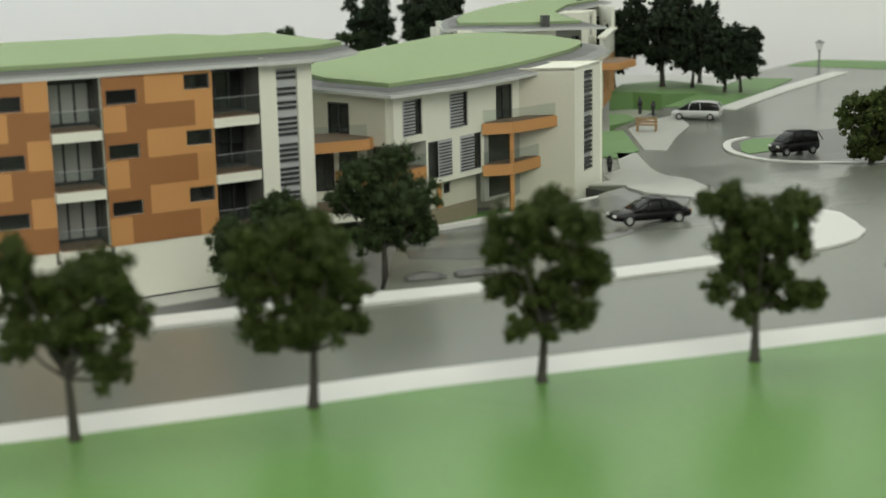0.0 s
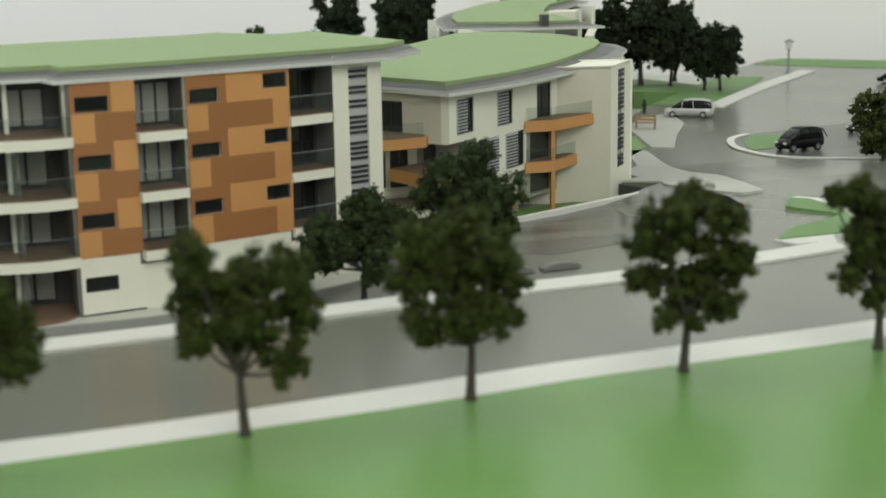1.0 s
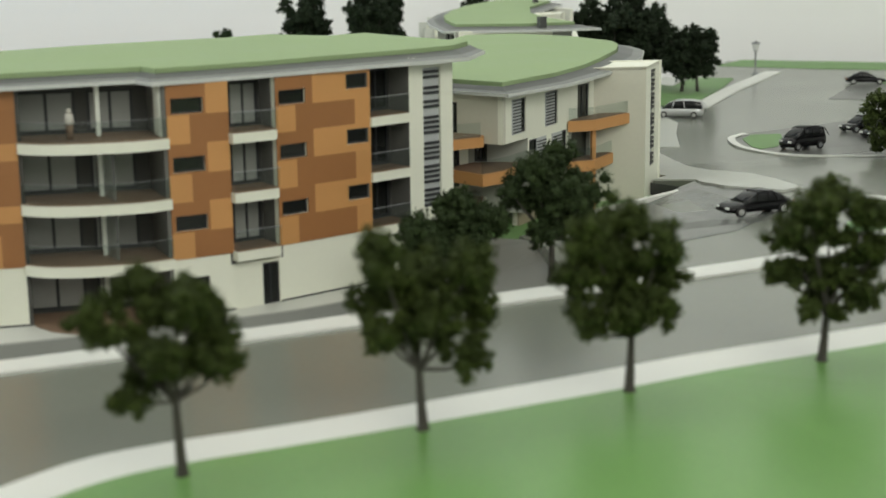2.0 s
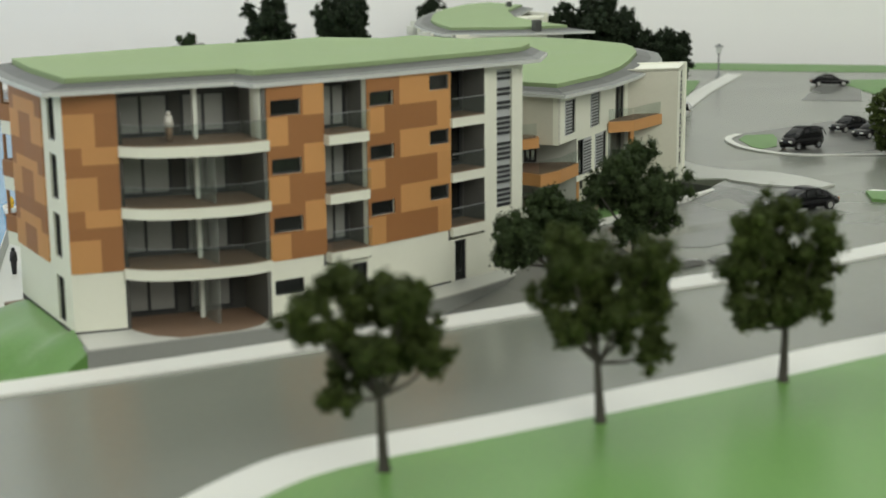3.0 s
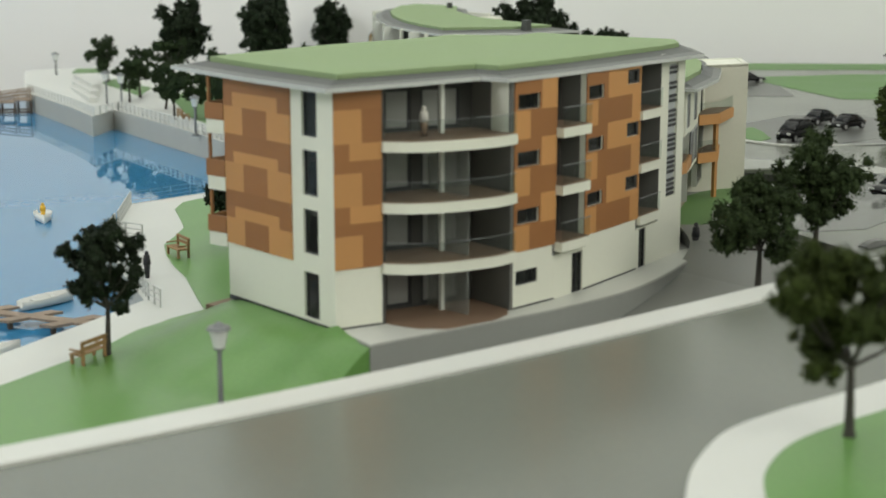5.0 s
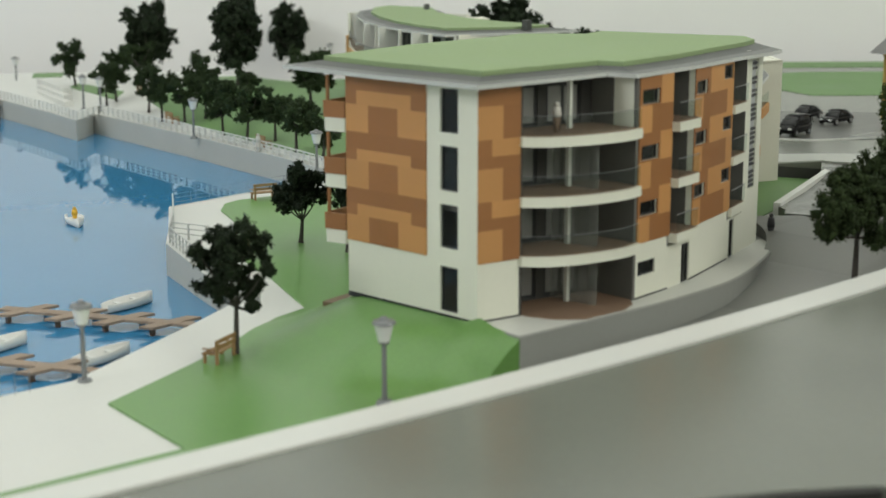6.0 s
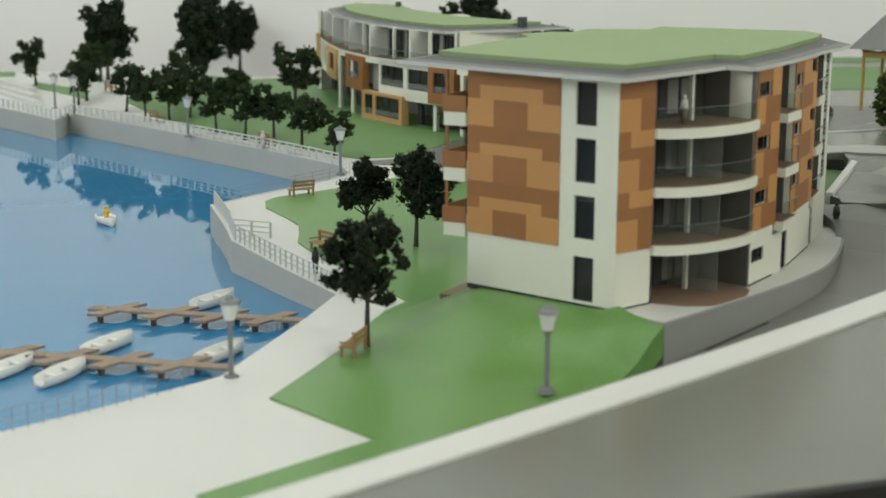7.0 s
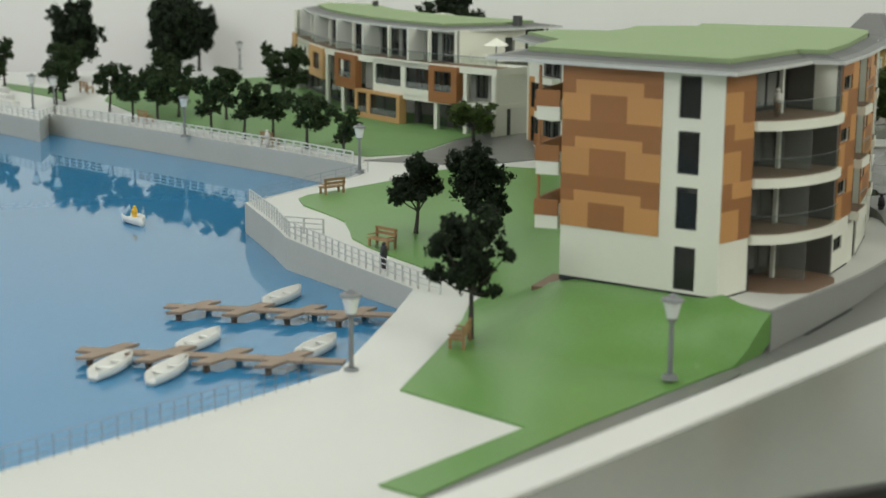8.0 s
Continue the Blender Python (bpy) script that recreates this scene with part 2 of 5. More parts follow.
def plate(p0, p1, s0, s1, z0, z1, out0, out1, bm=None):
    """A slab on the line p0-p1 between distances s0 and s1, from out0 to out1 in front of it (to the right of the line)."""
    p0, p1 = Vector(p0), Vector(p1)
    d = (p1 - p0).normalized()
    nrm = Vector((d.y, -d.x))
    q = [p0 + d * s + nrm * o for s, o in ((s0, out0), (s1, out0), (s1, out1), (s0, out1))]
    return prism([(a.x, a.y) for a in q], z0, z1, bm)


def window_in(parent, p0, p1, s0, s1, z0, z1, mullions=1, back=0.12, rim=0.09, frame_mat=None, pane=None):
    """A glazed window set into an opening: one frame with bars, and a pane in each light."""
    p, q = Vector(p0), Vector(p1)
    d = (q - p).normalized()
    n = Vector((-d.y, d.x)) * (back - 0.03)
    a, b = p + d * s0 + n, p + d * s1 + n
    wide = (s1 - s0 - rim * (mullions + 2)) / (mullions + 1)
    lights = [(rim + k * (wide + rim), rim + k * (wide + rim) + wide, z0 + rim, z1 - rim) for k in range(mullions + 1)]
    f = part("window", wall_panel(a, b, z0, z1, 0.11, lights), frame_mat or FRAME, parent)
    for k0, k1, za, zb in lights:
        part("pane", plate(a, b, k0 - 0.01, k1 + 0.01, za - 0.01, zb + 0.01, -0.07, -0.045), pane or GLASS, f)
    return f


def ribbon(line, z0, z1, out0, out1):
    """A connected upright strip that follows a plan line, from out0 to out1 to the right of it."""
    bm = bmesh.new()
    rows = []
    for i, p in enumerate(line):
        a, b = Vector(line[max(i - 1, 0)]), Vector(line[min(i + 1, len(line) - 1)])
        d = (b - a).normalized()
        n = Vector((d.y, -d.x))
        rows.append([bm.verts.new((p[0] + n.x * o, p[1] + n.y * o, z)) for o, z in ((out0, z0), (out1, z0), (out1, z1), (out0, z1))])
    for a, b in zip(rows, rows[1:]):
        for i in range(4):
            bm.faces.new((a[i], a[(i + 1) % 4], b[(i + 1) % 4], b[i]))
    bm.faces.new(rows[0][::-1])
    bm.faces.new(rows[-1])
    return bm
# ---- ground ----
def lerp(x, pts):
    if x <= pts[0][0]:
        return pts[0][1]
    for (a, va), (b, vb) in zip(pts, pts[1:]):
        if x <= b:
            return va + (vb - va) * (x - a) / (b - a)
    return pts[-1][1]


def ease(t):
    t = min(max(t, 0), 1)
    return t * t * (3 - 2 * t)


def z_town(x, y):
    """Road, lawn and parking: a ramp that climbs to the east, a slight cross fall, and a fall to the far side."""
    z = 3.95 + 0.032 * min(x, 13) + 0.12 * min(max((38 - y) / 15, 0), 1.2)
    z += (2.4 - z) * ease((y - 58) / 22)
    return z - 0.85 * ease((x - 12) / 6) * ease((38.5 - x) / 9) * ease((y - 48) / 6) * ease((70 - y) / 6)


def z_lane(x, y):
    return min(lerp(x, [(-40, -0.25), (-16, -0.15), (-12.6, 0.35), (4, 1.2), (12, 2.2), (19, 3.9), (24, 4.25)]), z_town(x, y) - 0.04)


def z_prom(x, y):
    """Waterside pavement and lawns."""
    return lerp(y, [(60, -0.1), (70, 0.15), (78, 0.5), (86, 0.88), (105, 0.92)]) + 1.1 * ease((x - 26) / 9.5) * ease((y - 84) / 12) * ease((64 - x) / 6)


def z_mound(x, y):
    wide = lerp(y, [(47.2, 2.6), (50.5, 4.8), (54, 8.0)])
    up = ease((x + 12.1 + wide) / wide)
    z = z_prom(x, y) + 0.05
    top = up * (1 - ease((y - 58.5) / 7.5))
    fold = 0.42 * math.exp(-((y - 49.6 - 0.1 * (x + 15)) / 0.8) ** 2) * ease((x + 19.5) / 4)
    return z + fold + (2.45 - z) * top + 0.16 * top * (1 - top) * 4 * math.sin(0.9 * x + 0.5 * y) * math.sin(0.75 * y - 0.4 * x)


def sheet(outline, height, depth, step=5.0, lift=0.0):
    """A ground piece: outline cut by a grid, laid over height(x, y), with sides going down by depth."""
    bm = bmesh.new()
    bm.faces.new([bm.verts.new((x, y, 0)) for x, y in outline])
    for axis in (0, 1):
        lo, hi = min(p[axis] for p in outline), max(p[axis] for p in outline)
        k = math.ceil(lo / step) * step
        while k < hi:
            no = (1, 0, 0) if axis == 0 else (0, 1, 0)
            bmesh.ops.bisect_plane(bm, geom=bm.verts[:] + bm.edges[:] + bm.faces[:], plane_co=(k, k, 0), plane_no=no)
            k += step
    rim = [e for e in bm.edges if len(e.link_faces) == 1]
    made = bmesh.ops.extrude_edge_only(bm, edges=rim)["geom"]
    low = {v for v in made if isinstance(v, bmesh.types.BMVert)}
    for v in bm.verts:
        v.co.z = height(v.co.x, v.co.y) + lift - (depth if v in low else 0)
    return bm


def smooth_top(ob):
    """Smooth shading on the upper faces alone."""
    for p in ob.data.polygons:
        p.use_smooth = p.normal.z > 0.35
    beside = {}
    for p in ob.data.polygons:
        for key in p.edge_keys:
            beside.setdefault(key, []).append(p.use_smooth)
    for e in ob.data.edges:
        if len(set(beside[e.key])) > 1:
            e.use_edge_sharp = True
    return ob


N_EDGE = [(-52, 43.9), (-40, 42.0), (-30, 40.55), (-20, 39.2), (-10, 38.1), (0, 37.4), (10, 37.05), (20, 37.2), (30, 38.1), (39, 40.0), (42.6, 41.6)]
N_LINE = curve_through(N_EDGE, 4)
STRIP = 1.9
S_LINE = curve_through([(-19.4, 21.2), (-16.2, 23.9), (-13.8, 25.4), (-11.1, 26.5), (-7.8, 26.6), (-5, 26.3), (0, 26.05), (10, 26.0), (17, 26.2), (25, 26.5), (45, 27.5), (80, 31)], 4)
LAWN_LINE = curve_through([(-17.4, 18.2), (-14.5, 21.3), (-12.6, 22.6), (-10.3, 23.4), (-7.5, 23.5), (-4.5, 23.3), (0.5, 23.1), (9, 22.9), (18, 23.2), (28, 23.6), (45, 24.8), (80, 28)], 4)
S_LINE = [(a + 0.18 * (c - a), b + 0.18 * (d - b)) for (a, b), (c, d) in zip(S_LINE, LAWN_LINE)]
SOUTH_EDGE = [(-52, 43.9), (-44, 39.4), (-37.0, 35.0), (-31.9, 31.7), (-26.9, 28.4), (-21.9, 25.05), (-19.6, 23.2)]

# table body and water
TABLE = [(-75, 60), (-53, 44.6), (-44, 39.8), (-37.0, 35.4), (-31.9, 32.1), (-26.9, 28.8), (-21.9, 25.4), (-19.6, 23.2), (-17, 8), (-10, -8), (60, -40), (190, 30), (130, 118), (40, 197), (-60, 260), (-120, 150)]
tagged(solid("table", prism(TABLE, -9, -3.2), TABLEBLACK, "black table that carries the whole model", "table", "structure"))
solid("water", prism([(-118, 150), (-69, 56), (-60, 60), (30, 60), (30, 196), (-60, 255)], -3.0, -1.4), WATER, "smooth glossy blue water of the harbour basin", "water", "structure")

# road in front of the building, reaching into the parking and far streets
road_outline = SOUTH_EDGE + S_LINE + [(120, 40), (155.3, 93.6), (135.7, 118.3), (99.7, 151.3), (87.3, 141.0), (74.9, 126.6), (62.5, 113.2), (52.2, 100.8), (47.6, 87.4), (43.0, 88.5), (38.6, 78.0), (39.0, 70.0), (36.7, 66.9), (38.0, 63.4), (35.1, 61.5), (29.2, 58.9), (21.9, 56.3), (19.6, 52.4), (17, 44)] + [(x, y + 0.4) for x, y in N_LINE[::-1] if x < 17]
solid("road", sheet(road_outline, z_town, 5.0, 6.0), ROAD, "smooth satin grey road surface", "road", "structure")
solid("table_edge", sheet(SOUTH_EDGE + [(x - 0.25, y - 0.36) for x, y in SOUTH_EDGE[::-1]], lambda x, y: z_town(x, y) - 0.03, 5.0, 7.0), TABLEBLACK, "black edge board of the table below the road", "table edge", "structure")
strip_outline = N_LINE + [(44.2, 43.4), (44.7, 45.2), (44.2, 46.6)] + [(x, y + STRIP) for x, y in N_LINE[::-1] if x < 41]
solid("pavement", sheet(strip_outline, z_town, 4.5, 6.0, 0.14), PAVE, "white pavement strip beside the road", "pavement", "structure")
solid("pavement", sheet(S_LINE + LAWN_LINE[::-1], z_town, 3.0, 6.0, 0.12), PAVE, "white pavement strip along the lawn", "pavement", "structure")
lawn_outline = LAWN_LINE + [(80, -20), (40, -32), (-9, -7), (-16, 8)]
solid("lawn", sheet(lawn_outline, z_town, 3.0, 6.0, 0.16), LAWN, "smooth bright green lawn beside the road", "lawn", "structure")

# sunken lane between road and building, and the terrace with its retaining wall
TERRACE_LINE = curve_through([(-12.35, 47.1), (-7.6, 46.9), (-3, 46.8), (0.5, 46.9), (4.5, 47.3), (7.7, 48.2), (10.5, 49.3), (13.2, 50.6), (15.6, 52.2), (17.5, 55)], 4)
lane_outline = [(-13, 41.5), (-40, 44.6), (-40, 48.4), (-12.2, 47.6)] + [(x, y + 0.5) for x, y in TERRACE_LINE] + [(21, 52), (24, 56), (24, 44)] + [(x, y + STRIP - 0.3) for x, y in N_LINE[::-1] if -12 < x < 23]
solid("lane", sheet(lane_outline, z_lane, 3.0, 4.0), LANEGREY, "grey ramp lane below the terrace", "lane", "structure")
terrace_outline = TERRACE_LINE + [(17.5, 63), (13, 62.6), (-4, 64), (-12, 59.5), (-12.3, 49)]
solid("terrace", sheet(terrace_outline, lambda x, y: 2.5, 4.0, 8.0), KERBGREY, "light grey concrete terrace with its retaining wall", "terrace", "structure")
terrace_top = [(x + 0.12, y + 0.22) for x, y in TERRACE_LINE[:-3]] + [(15.1, 53.2), (11.9, 52), (9.2, 51.05), (3.35, 49.3), (0.7, 48.7), (-2.5, 48.3), (-3, 49.9), (-9.5, 50.1), (-12, 50.4)]
solid("terrace_paving", prism(terrace_top, 2.504, 2.53), PAVING, "pale paving strip along the apartment front", "paving", "structure")
# dark strip added to draw the gap between terrace wall and lane
drain = [(x, y - 0.06) for x, y in TERRACE_LINE if -10.2 < x < -2.2]
solid("wall_foot_gap", sheet(drain + [(x, y - 0.2) for x, y in drain[::-1]], z_lane, 0.3, 4.0, 0.015), FRAME, "thin dark strip drawn for the gap at the foot of the terrace wall", "drain", "structure")


def z_yard(x, y):
    """The sunken yard between the buildings, ramped up to the road at its near end."""
    return 2.62 + (z_town(x, y) - 2.74) * ease((57 - y) / 3.5)


solid("yard", sheet([(15.2, 53.6), (17.5, 55.2), (20.2, 52.2), (21.9, 56.3), (29.2, 58.9), (35.1, 61.5), (38.0, 63.4), (36.7, 66.9), (34, 68), (22, 66), (13.8, 63.2)], z_yard, 3.0, 1.5), KERBGREY, "grey concrete yard between the two buildings", "yard", "structure")

# waterside: pavement, quay walls, lawns
QUAY = [(-68, 65.6), (-47.2, 64.2), (-41.6, 63.8), (-35.5, 63.3), (-27.8, 63.0), (-17.2, 68.0), (-12.4, 70.5), (-10.5, 77.4), (-8.2, 85.0), (-5.8, 88.4), (-0.6, 96.4), (7.1, 97.5), (13.7, 98.2), (17.4, 99.4), (19.6, 102.6)]
FAR_QUAY = [(19.6, 102.6), (21.3, 112), (23.4, 128.4), (26.0, 153.5), (21.2, 149.0), (22.9, 158.3), (25.5, 178), (33, 196)]
prom = [(-74, 60), (-54, 46), (-38, 44.6), (-38, 48.2), (-12.2, 47.4), (-12.2, 58), (18, 66), (30, 72), (38, 96), (62, 130), (74, 166), (40, 194)] + FAR_QUAY[::-1] + QUAY[-2::-1]
promenade = solid("promenade", sheet(prom, z_prom, 4.0, 3.0), PAVE, "white waterside promenade with pale quay walls", "promenade", "structure")
promenade.data.materials.append(QUAYWALL)
for p in promenade.data.polygons:
    p.material_index = int(abs(p.normal.z) < 0.35)
solid("path", sheet([(-37.9, 49.25), (-37.9, 47.9), (-12.3, 47.0), (-12.3, 47.3), (-15.2, 48.0), (-19.8, 48.4), (-27.6, 49.0)], z_prom, 0.3, 4.0, 0.035), LANEGREY, "narrow grey strip along the foot of the lawn", "path", "structure")
solid("path", sheet([(-54, 46.1), (-38, 44.7), (-38, 49.15), (-50, 50.1)], z_prom, 0.3, 4.0, 0.03), LANEGREY, "grey strip between lawn and road wall", "path", "structure")
west_lawn = [(-38.8, 51.3), (-29.3, 50.75), (-28.4, 58.6), (-21.8, 61.4), (-16.8, 63.5), (-13.2, 65.7), (-10.6, 66.35), (-9.4, 69.6), (-7.9, 73.6), (-7.1, 76.8), (-6.2, 79.4), (-5.2, 81.6), (-3.4, 83.4), (-1.6, 85.4), (-0.2, 88.6), (1.2, 92.0), (3.0, 94.1), (4.7, 94.7), (8.4, 94.3), (15.0, 94.0), (20, 94.6), (26, 93), (30, 80), (20, 66), (13.4, 63.2), (8, 65.3), (-4, 64.3), (-12.25, 59.9), (-12.25, 47.15), (-15.2, 47.9), (-19.8, 48.3), (-27.6, 48.9), (-38.8, 49.2)]
smooth_top(solid("lawn", sheet(west_lawn, z_mound, 1.6, 1.0, 0.06), LAWN, "green waterside lawn that rises to the apartment building", "lawn", "structure"))
far_lawn = [(28.6, 140), (26.2, 125.2), (24.0, 110.7), (23.5, 104.5), (27.6, 102.0), (34.6, 100.9), (38.5, 100.2), (38.5, 107), (43.5, 107), (45, 113), (46, 122), (62, 140), (73, 165), (54.3, 170.5), (41.3, 159.9), (32.9, 152)]
solid("lawn", sheet(far_lawn, z_prom, 0.6, 3.0, 0.08), FARLAWN, "green lawn along the far quay", "lawn", "structure")
solid("lawn", sheet([(31.9, 158.3), (35.7, 162.7), (36.9, 175.7), (33.9, 172.9)], z_prom, 0.6, 6.0, 0.08), FARLAWN, "small green verge on the far promenade", "lawn", "structure")
solid("lawn", sheet([(36.1, 187.0), (39.8, 185.4), (43, 190.5), (39.4, 192.5)], z_prom, 0.6, 6.0, 0.08), FARLAWN, "small green verge at the far promenade edge", "lawn", "structure")
solid("path", sheet([(21.5, 103.2), (24.9, 101.9), (34.6, 100.6), (44, 100), (34, 88), (25, 94.5)], z_prom, 0.6, 3.0, 0.1), LANEGREY, "grey footpath crossing the lawns", "path", "structure")

solid("ground", prism([(16, 62), (34, 60), (46, 82), (52, 97), (62, 109), (74, 122), (86, 136), (97, 146), (74, 168), (60, 128), (36, 94), (28, 70)], -3.1, 0.55), PLAZA, "grey ground plate below the buildings", "ground", "structure")

# backdrop boards and room
for p, q, n in (((300, -17), (74, 191), "wall_east"), ((74, 191), (-90, 330), "wall_north")):
    solid(n, wall_panel(p, q, -60, 170, 3, inward=-1), ROOMWALL, "plain white backdrop board", "wall", "structure")
for p, q, n in (((-90, 330), (-300, 120), "wall_west"), ((-300, 120), (-80, -330), "wall_south"), ((-80, -330), (300, -17), "wall_entrance")):
    solid(n, wall_panel(p, q, -60, 230, 3, inward=-1), ROOMWALL, "plain white room wall", "wall", "structure")
solid("ceiling", prism([(300, -17), (74, 191), (-90, 330), (-300, 120), (-80, -330)], 232, 236), ROOMWALL, "plain white ceiling", "ceiling", "structure")
solid("floor", prism([(300, -17), (74, 191), (-90, 330), (-300, 120), (-80, -330)], -64, -60), GREYWALL, "plain grey room floor", "floor", "structure")


# town side: white paths, islands, parking bays and greens
def patch(name, outline, material, lift, label, category, depth=1.0):
    return solid(name, sheet(outline, z_town, depth, 4.0, lift), material, label, category, "structure")


def band(line, width):
    """A closed outline along a line, width to its left."""
    out, back = [], []
    for i, p in enumerate(line):
        a, b = Vector(line[max(i - 1, 0)]), Vector(line[min(i + 1, len(line) - 1)])
        d = (b - a).normalized()
        out.append(tuple(p))
        back.append((p[0] - d.y * width, p[1] + d.x * width))
    return out + back[::-1]


solid("kerb", sheet(band([(21.8, 55.9), (38.9, 62.1)], 0.5), lambda x, y: 3.75 + 0.02 * (x - 22), 2.2, 4.0), PAVE, "white low kerb wall leading to the stair tower", "kerb", "structure")
patch("plaza", [(38.1, 63.4), (37.6, 62.2), (37.6, 59.2), (40.0, 55.9), (41.8, 56.3), (42.4, 60.9), (43.4, 65.0), (44.4, 71.0), (46.2, 78.0), (48.3, 86.0), (46.8, 86.6), (44.0, 79.0), (41.4, 76.0), (39.4, 69.5), (36.8, 66.9)], PLAZA, 0.1, "white paved forecourt with a pointed tip", "pavement")
# slab colour includes the shade on this wall face
solid("retaining_wall", wall_panel((38.0, 63.35), (36.6, 66.9), 2.4, 3.5, 0.1), YARDGREY, "retaining wall below the forecourt with its shade painted dark grey", "wall", "structure")
patch("parking", [(18.5, 46), (22, 44.5), (30, 46.5), (36, 50.5), (40.2, 57.5), (38.8, 62.7), (33.6, 60.9), (28.6, 58.3), (23.4, 56.4), (19.8, 54.2)], DARKROAD, 0.03, "darker stretch of the ramp road", "road")
solid("lawn", sheet([(16.5, 58.2), (21.9, 57.4), (29.0, 59.5), (34.9, 61.95), (37.6, 63.7), (36.3, 66.5), (31, 66), (27, 65), (22, 62.5), (17, 62.5)], z_yard, 0.5, 1.5, 0.06), FARLAWN, "small dark green lawn below the wall", "lawn", "structure")
isl_line = curve_through([(60.5, 90.7), (57.6, 88.6), (55.5, 83.8), (55.9, 78.6), (58.3, 73.8), (60.5, 68.0), (66.1, 60.1), (76, 52)], 5)
patch("parking", isl_line + [(100.6, 62.4), (74.9, 93.6), (64.6, 91.5)], ASPHALT, 0.05, "darker grey parking bay", "parking")
patch("kerb", band(isl_line, 0.65), PAVE, 0.16, "white kerb round the parking island", "kerb")
patch("lawn", [(60.9, 89.7), (58.6, 87.8), (56.7, 83.6), (56.6, 82.1), (58.8, 82.7), (62.1, 86.6), (63.6, 89.0)], FARLAWN, 0.09, "green tip of the parking island", "lawn")
patch("plaza", [(34.3, 42.8), (34.8, 41.4), (39.5, 41.2), (42.7, 42.8), (44.9, 45.5), (45.6, 48.6), (44.4, 51.2), (42.6, 53.5), (41.6, 53.2), (42.5, 52.1), (42.5, 48.9), (41.4, 46.1), (39.4, 42.9)], PAVE, 0.1, "white rounded pavement rim", "pavement")
patch("lawn", [(41.6, 53.1), (42.6, 52.2), (42.6, 48.8), (41.5, 46.0), (39.5, 42.8), (34.5, 42.7), (36.8, 45.1), (40.5, 46.5), (41.5, 47.4), (39.9, 50.7)], FARLAWN, 0.17, "narrow green verge round the end of the ramp", "lawn")
patch("kerb", band([(68.7, 108.8), (80.2, 120.2), (96.6, 135.0)], 2.0), PAVE, 0.12, "long white kerb strip beside the far street", "kerb")
patch("lawn", [(63.0, 113.7), (68.7, 111.9), (81.1, 124.5), (87.3, 131.7), (83.2, 134.8), (72.8, 124.5)], FARLAWN, 0.08, "green verge under the trees", "lawn")
patch("parking", [(84.2, 109.0), (100.7, 124.0), (103.3, 120.4), (89.3, 104.9)], ASPHALT, 0.04, "darker parking bay", "parking")
patch("lawn", [(101.2, 123.5), (116.2, 117.3), (130.6, 104.9), (107.9, 85.3), (91.4, 99.8)], FARLAWN, 0.07, "broad green field", "lawn")
patch("lawn", [(103.8, 135.8), (122.3, 121.4), (145.0, 102.9), (151.2, 108.0), (129.6, 126.6), (101.7, 151.3), (94.5, 146.2)], FARLAWN, 0.07, "green field along the far edge", "lawn")
patch("lawn", [(62.3, 127.1), (65.1, 127.0), (67.3, 124.1), (70.3, 122.7), (73.1, 117.8), (77.1, 119.9), (77.1, 124.7), (75.1, 130.9), (73.4, 136.6), (66.9, 135.0)], FARLAWN, 0.1, "dark green lawn under the trees by the garden building", "lawn", 3.0)
patch("lawn", [(55.6, 110.4), (57.1, 109.2), (56.5, 105.7), (54.3, 103.6), (52.4, 102.3)], FARLAWN, 0.12, "small green verge beside the forecourt", "lawn")
patch("lawn", [(51.2, 99.1), (51.6, 97.7), (50.6, 94.3), (48.8, 93.2)], FARLAWN, 0.12, "small green verge beside the forecourt", "lawn")
patch("plaza", [(49.6, 87.4), (53.3, 99.8), (57.4, 104.9), (61.5, 107.0), (59.4, 99.8), (55.3, 93.6), (51.2, 86.4)], PLAZA, 0.08, "white pavement with a bench", "pavement")
patch("lawn", [(46.0, 83.8), (49.1, 87.4), (52.5, 99.2), (48.1, 98.7), (44.0, 87.4)], FARLAWN, 0.1, "green verge beside the middle building", "lawn")
# ---- apartment building by the water ----
FLOORS = (5.65, 8.7, 11.75)
BASE, TOP = 2.45, 14.4
apartment = thing("apartment_building", (0, 55, BASE), "four-storey white and orange apartment model with a green roof", "building")
A_SW, A_NW = (-12.1, 50.4), (-12.5, 60.0)
B_, C_ = (-9.55, 50.0), (-2.55, 48.2)
D1, D2, D3, D4, D5 = (0.7, 48.62), (3.35, 49.2), (9.2, 50.98), (11.9, 51.95), (15.0, 53.0)
NE, N2, N3 = (13.6, 63.0), (8.0, 65.6), (-4.0, 64.6)
WT = 0.35


def on(p, q, s):
    p, q = Vector(p), Vector(q)
    r = p + (q - p).normalized() * s
    return (r.x, r.y)


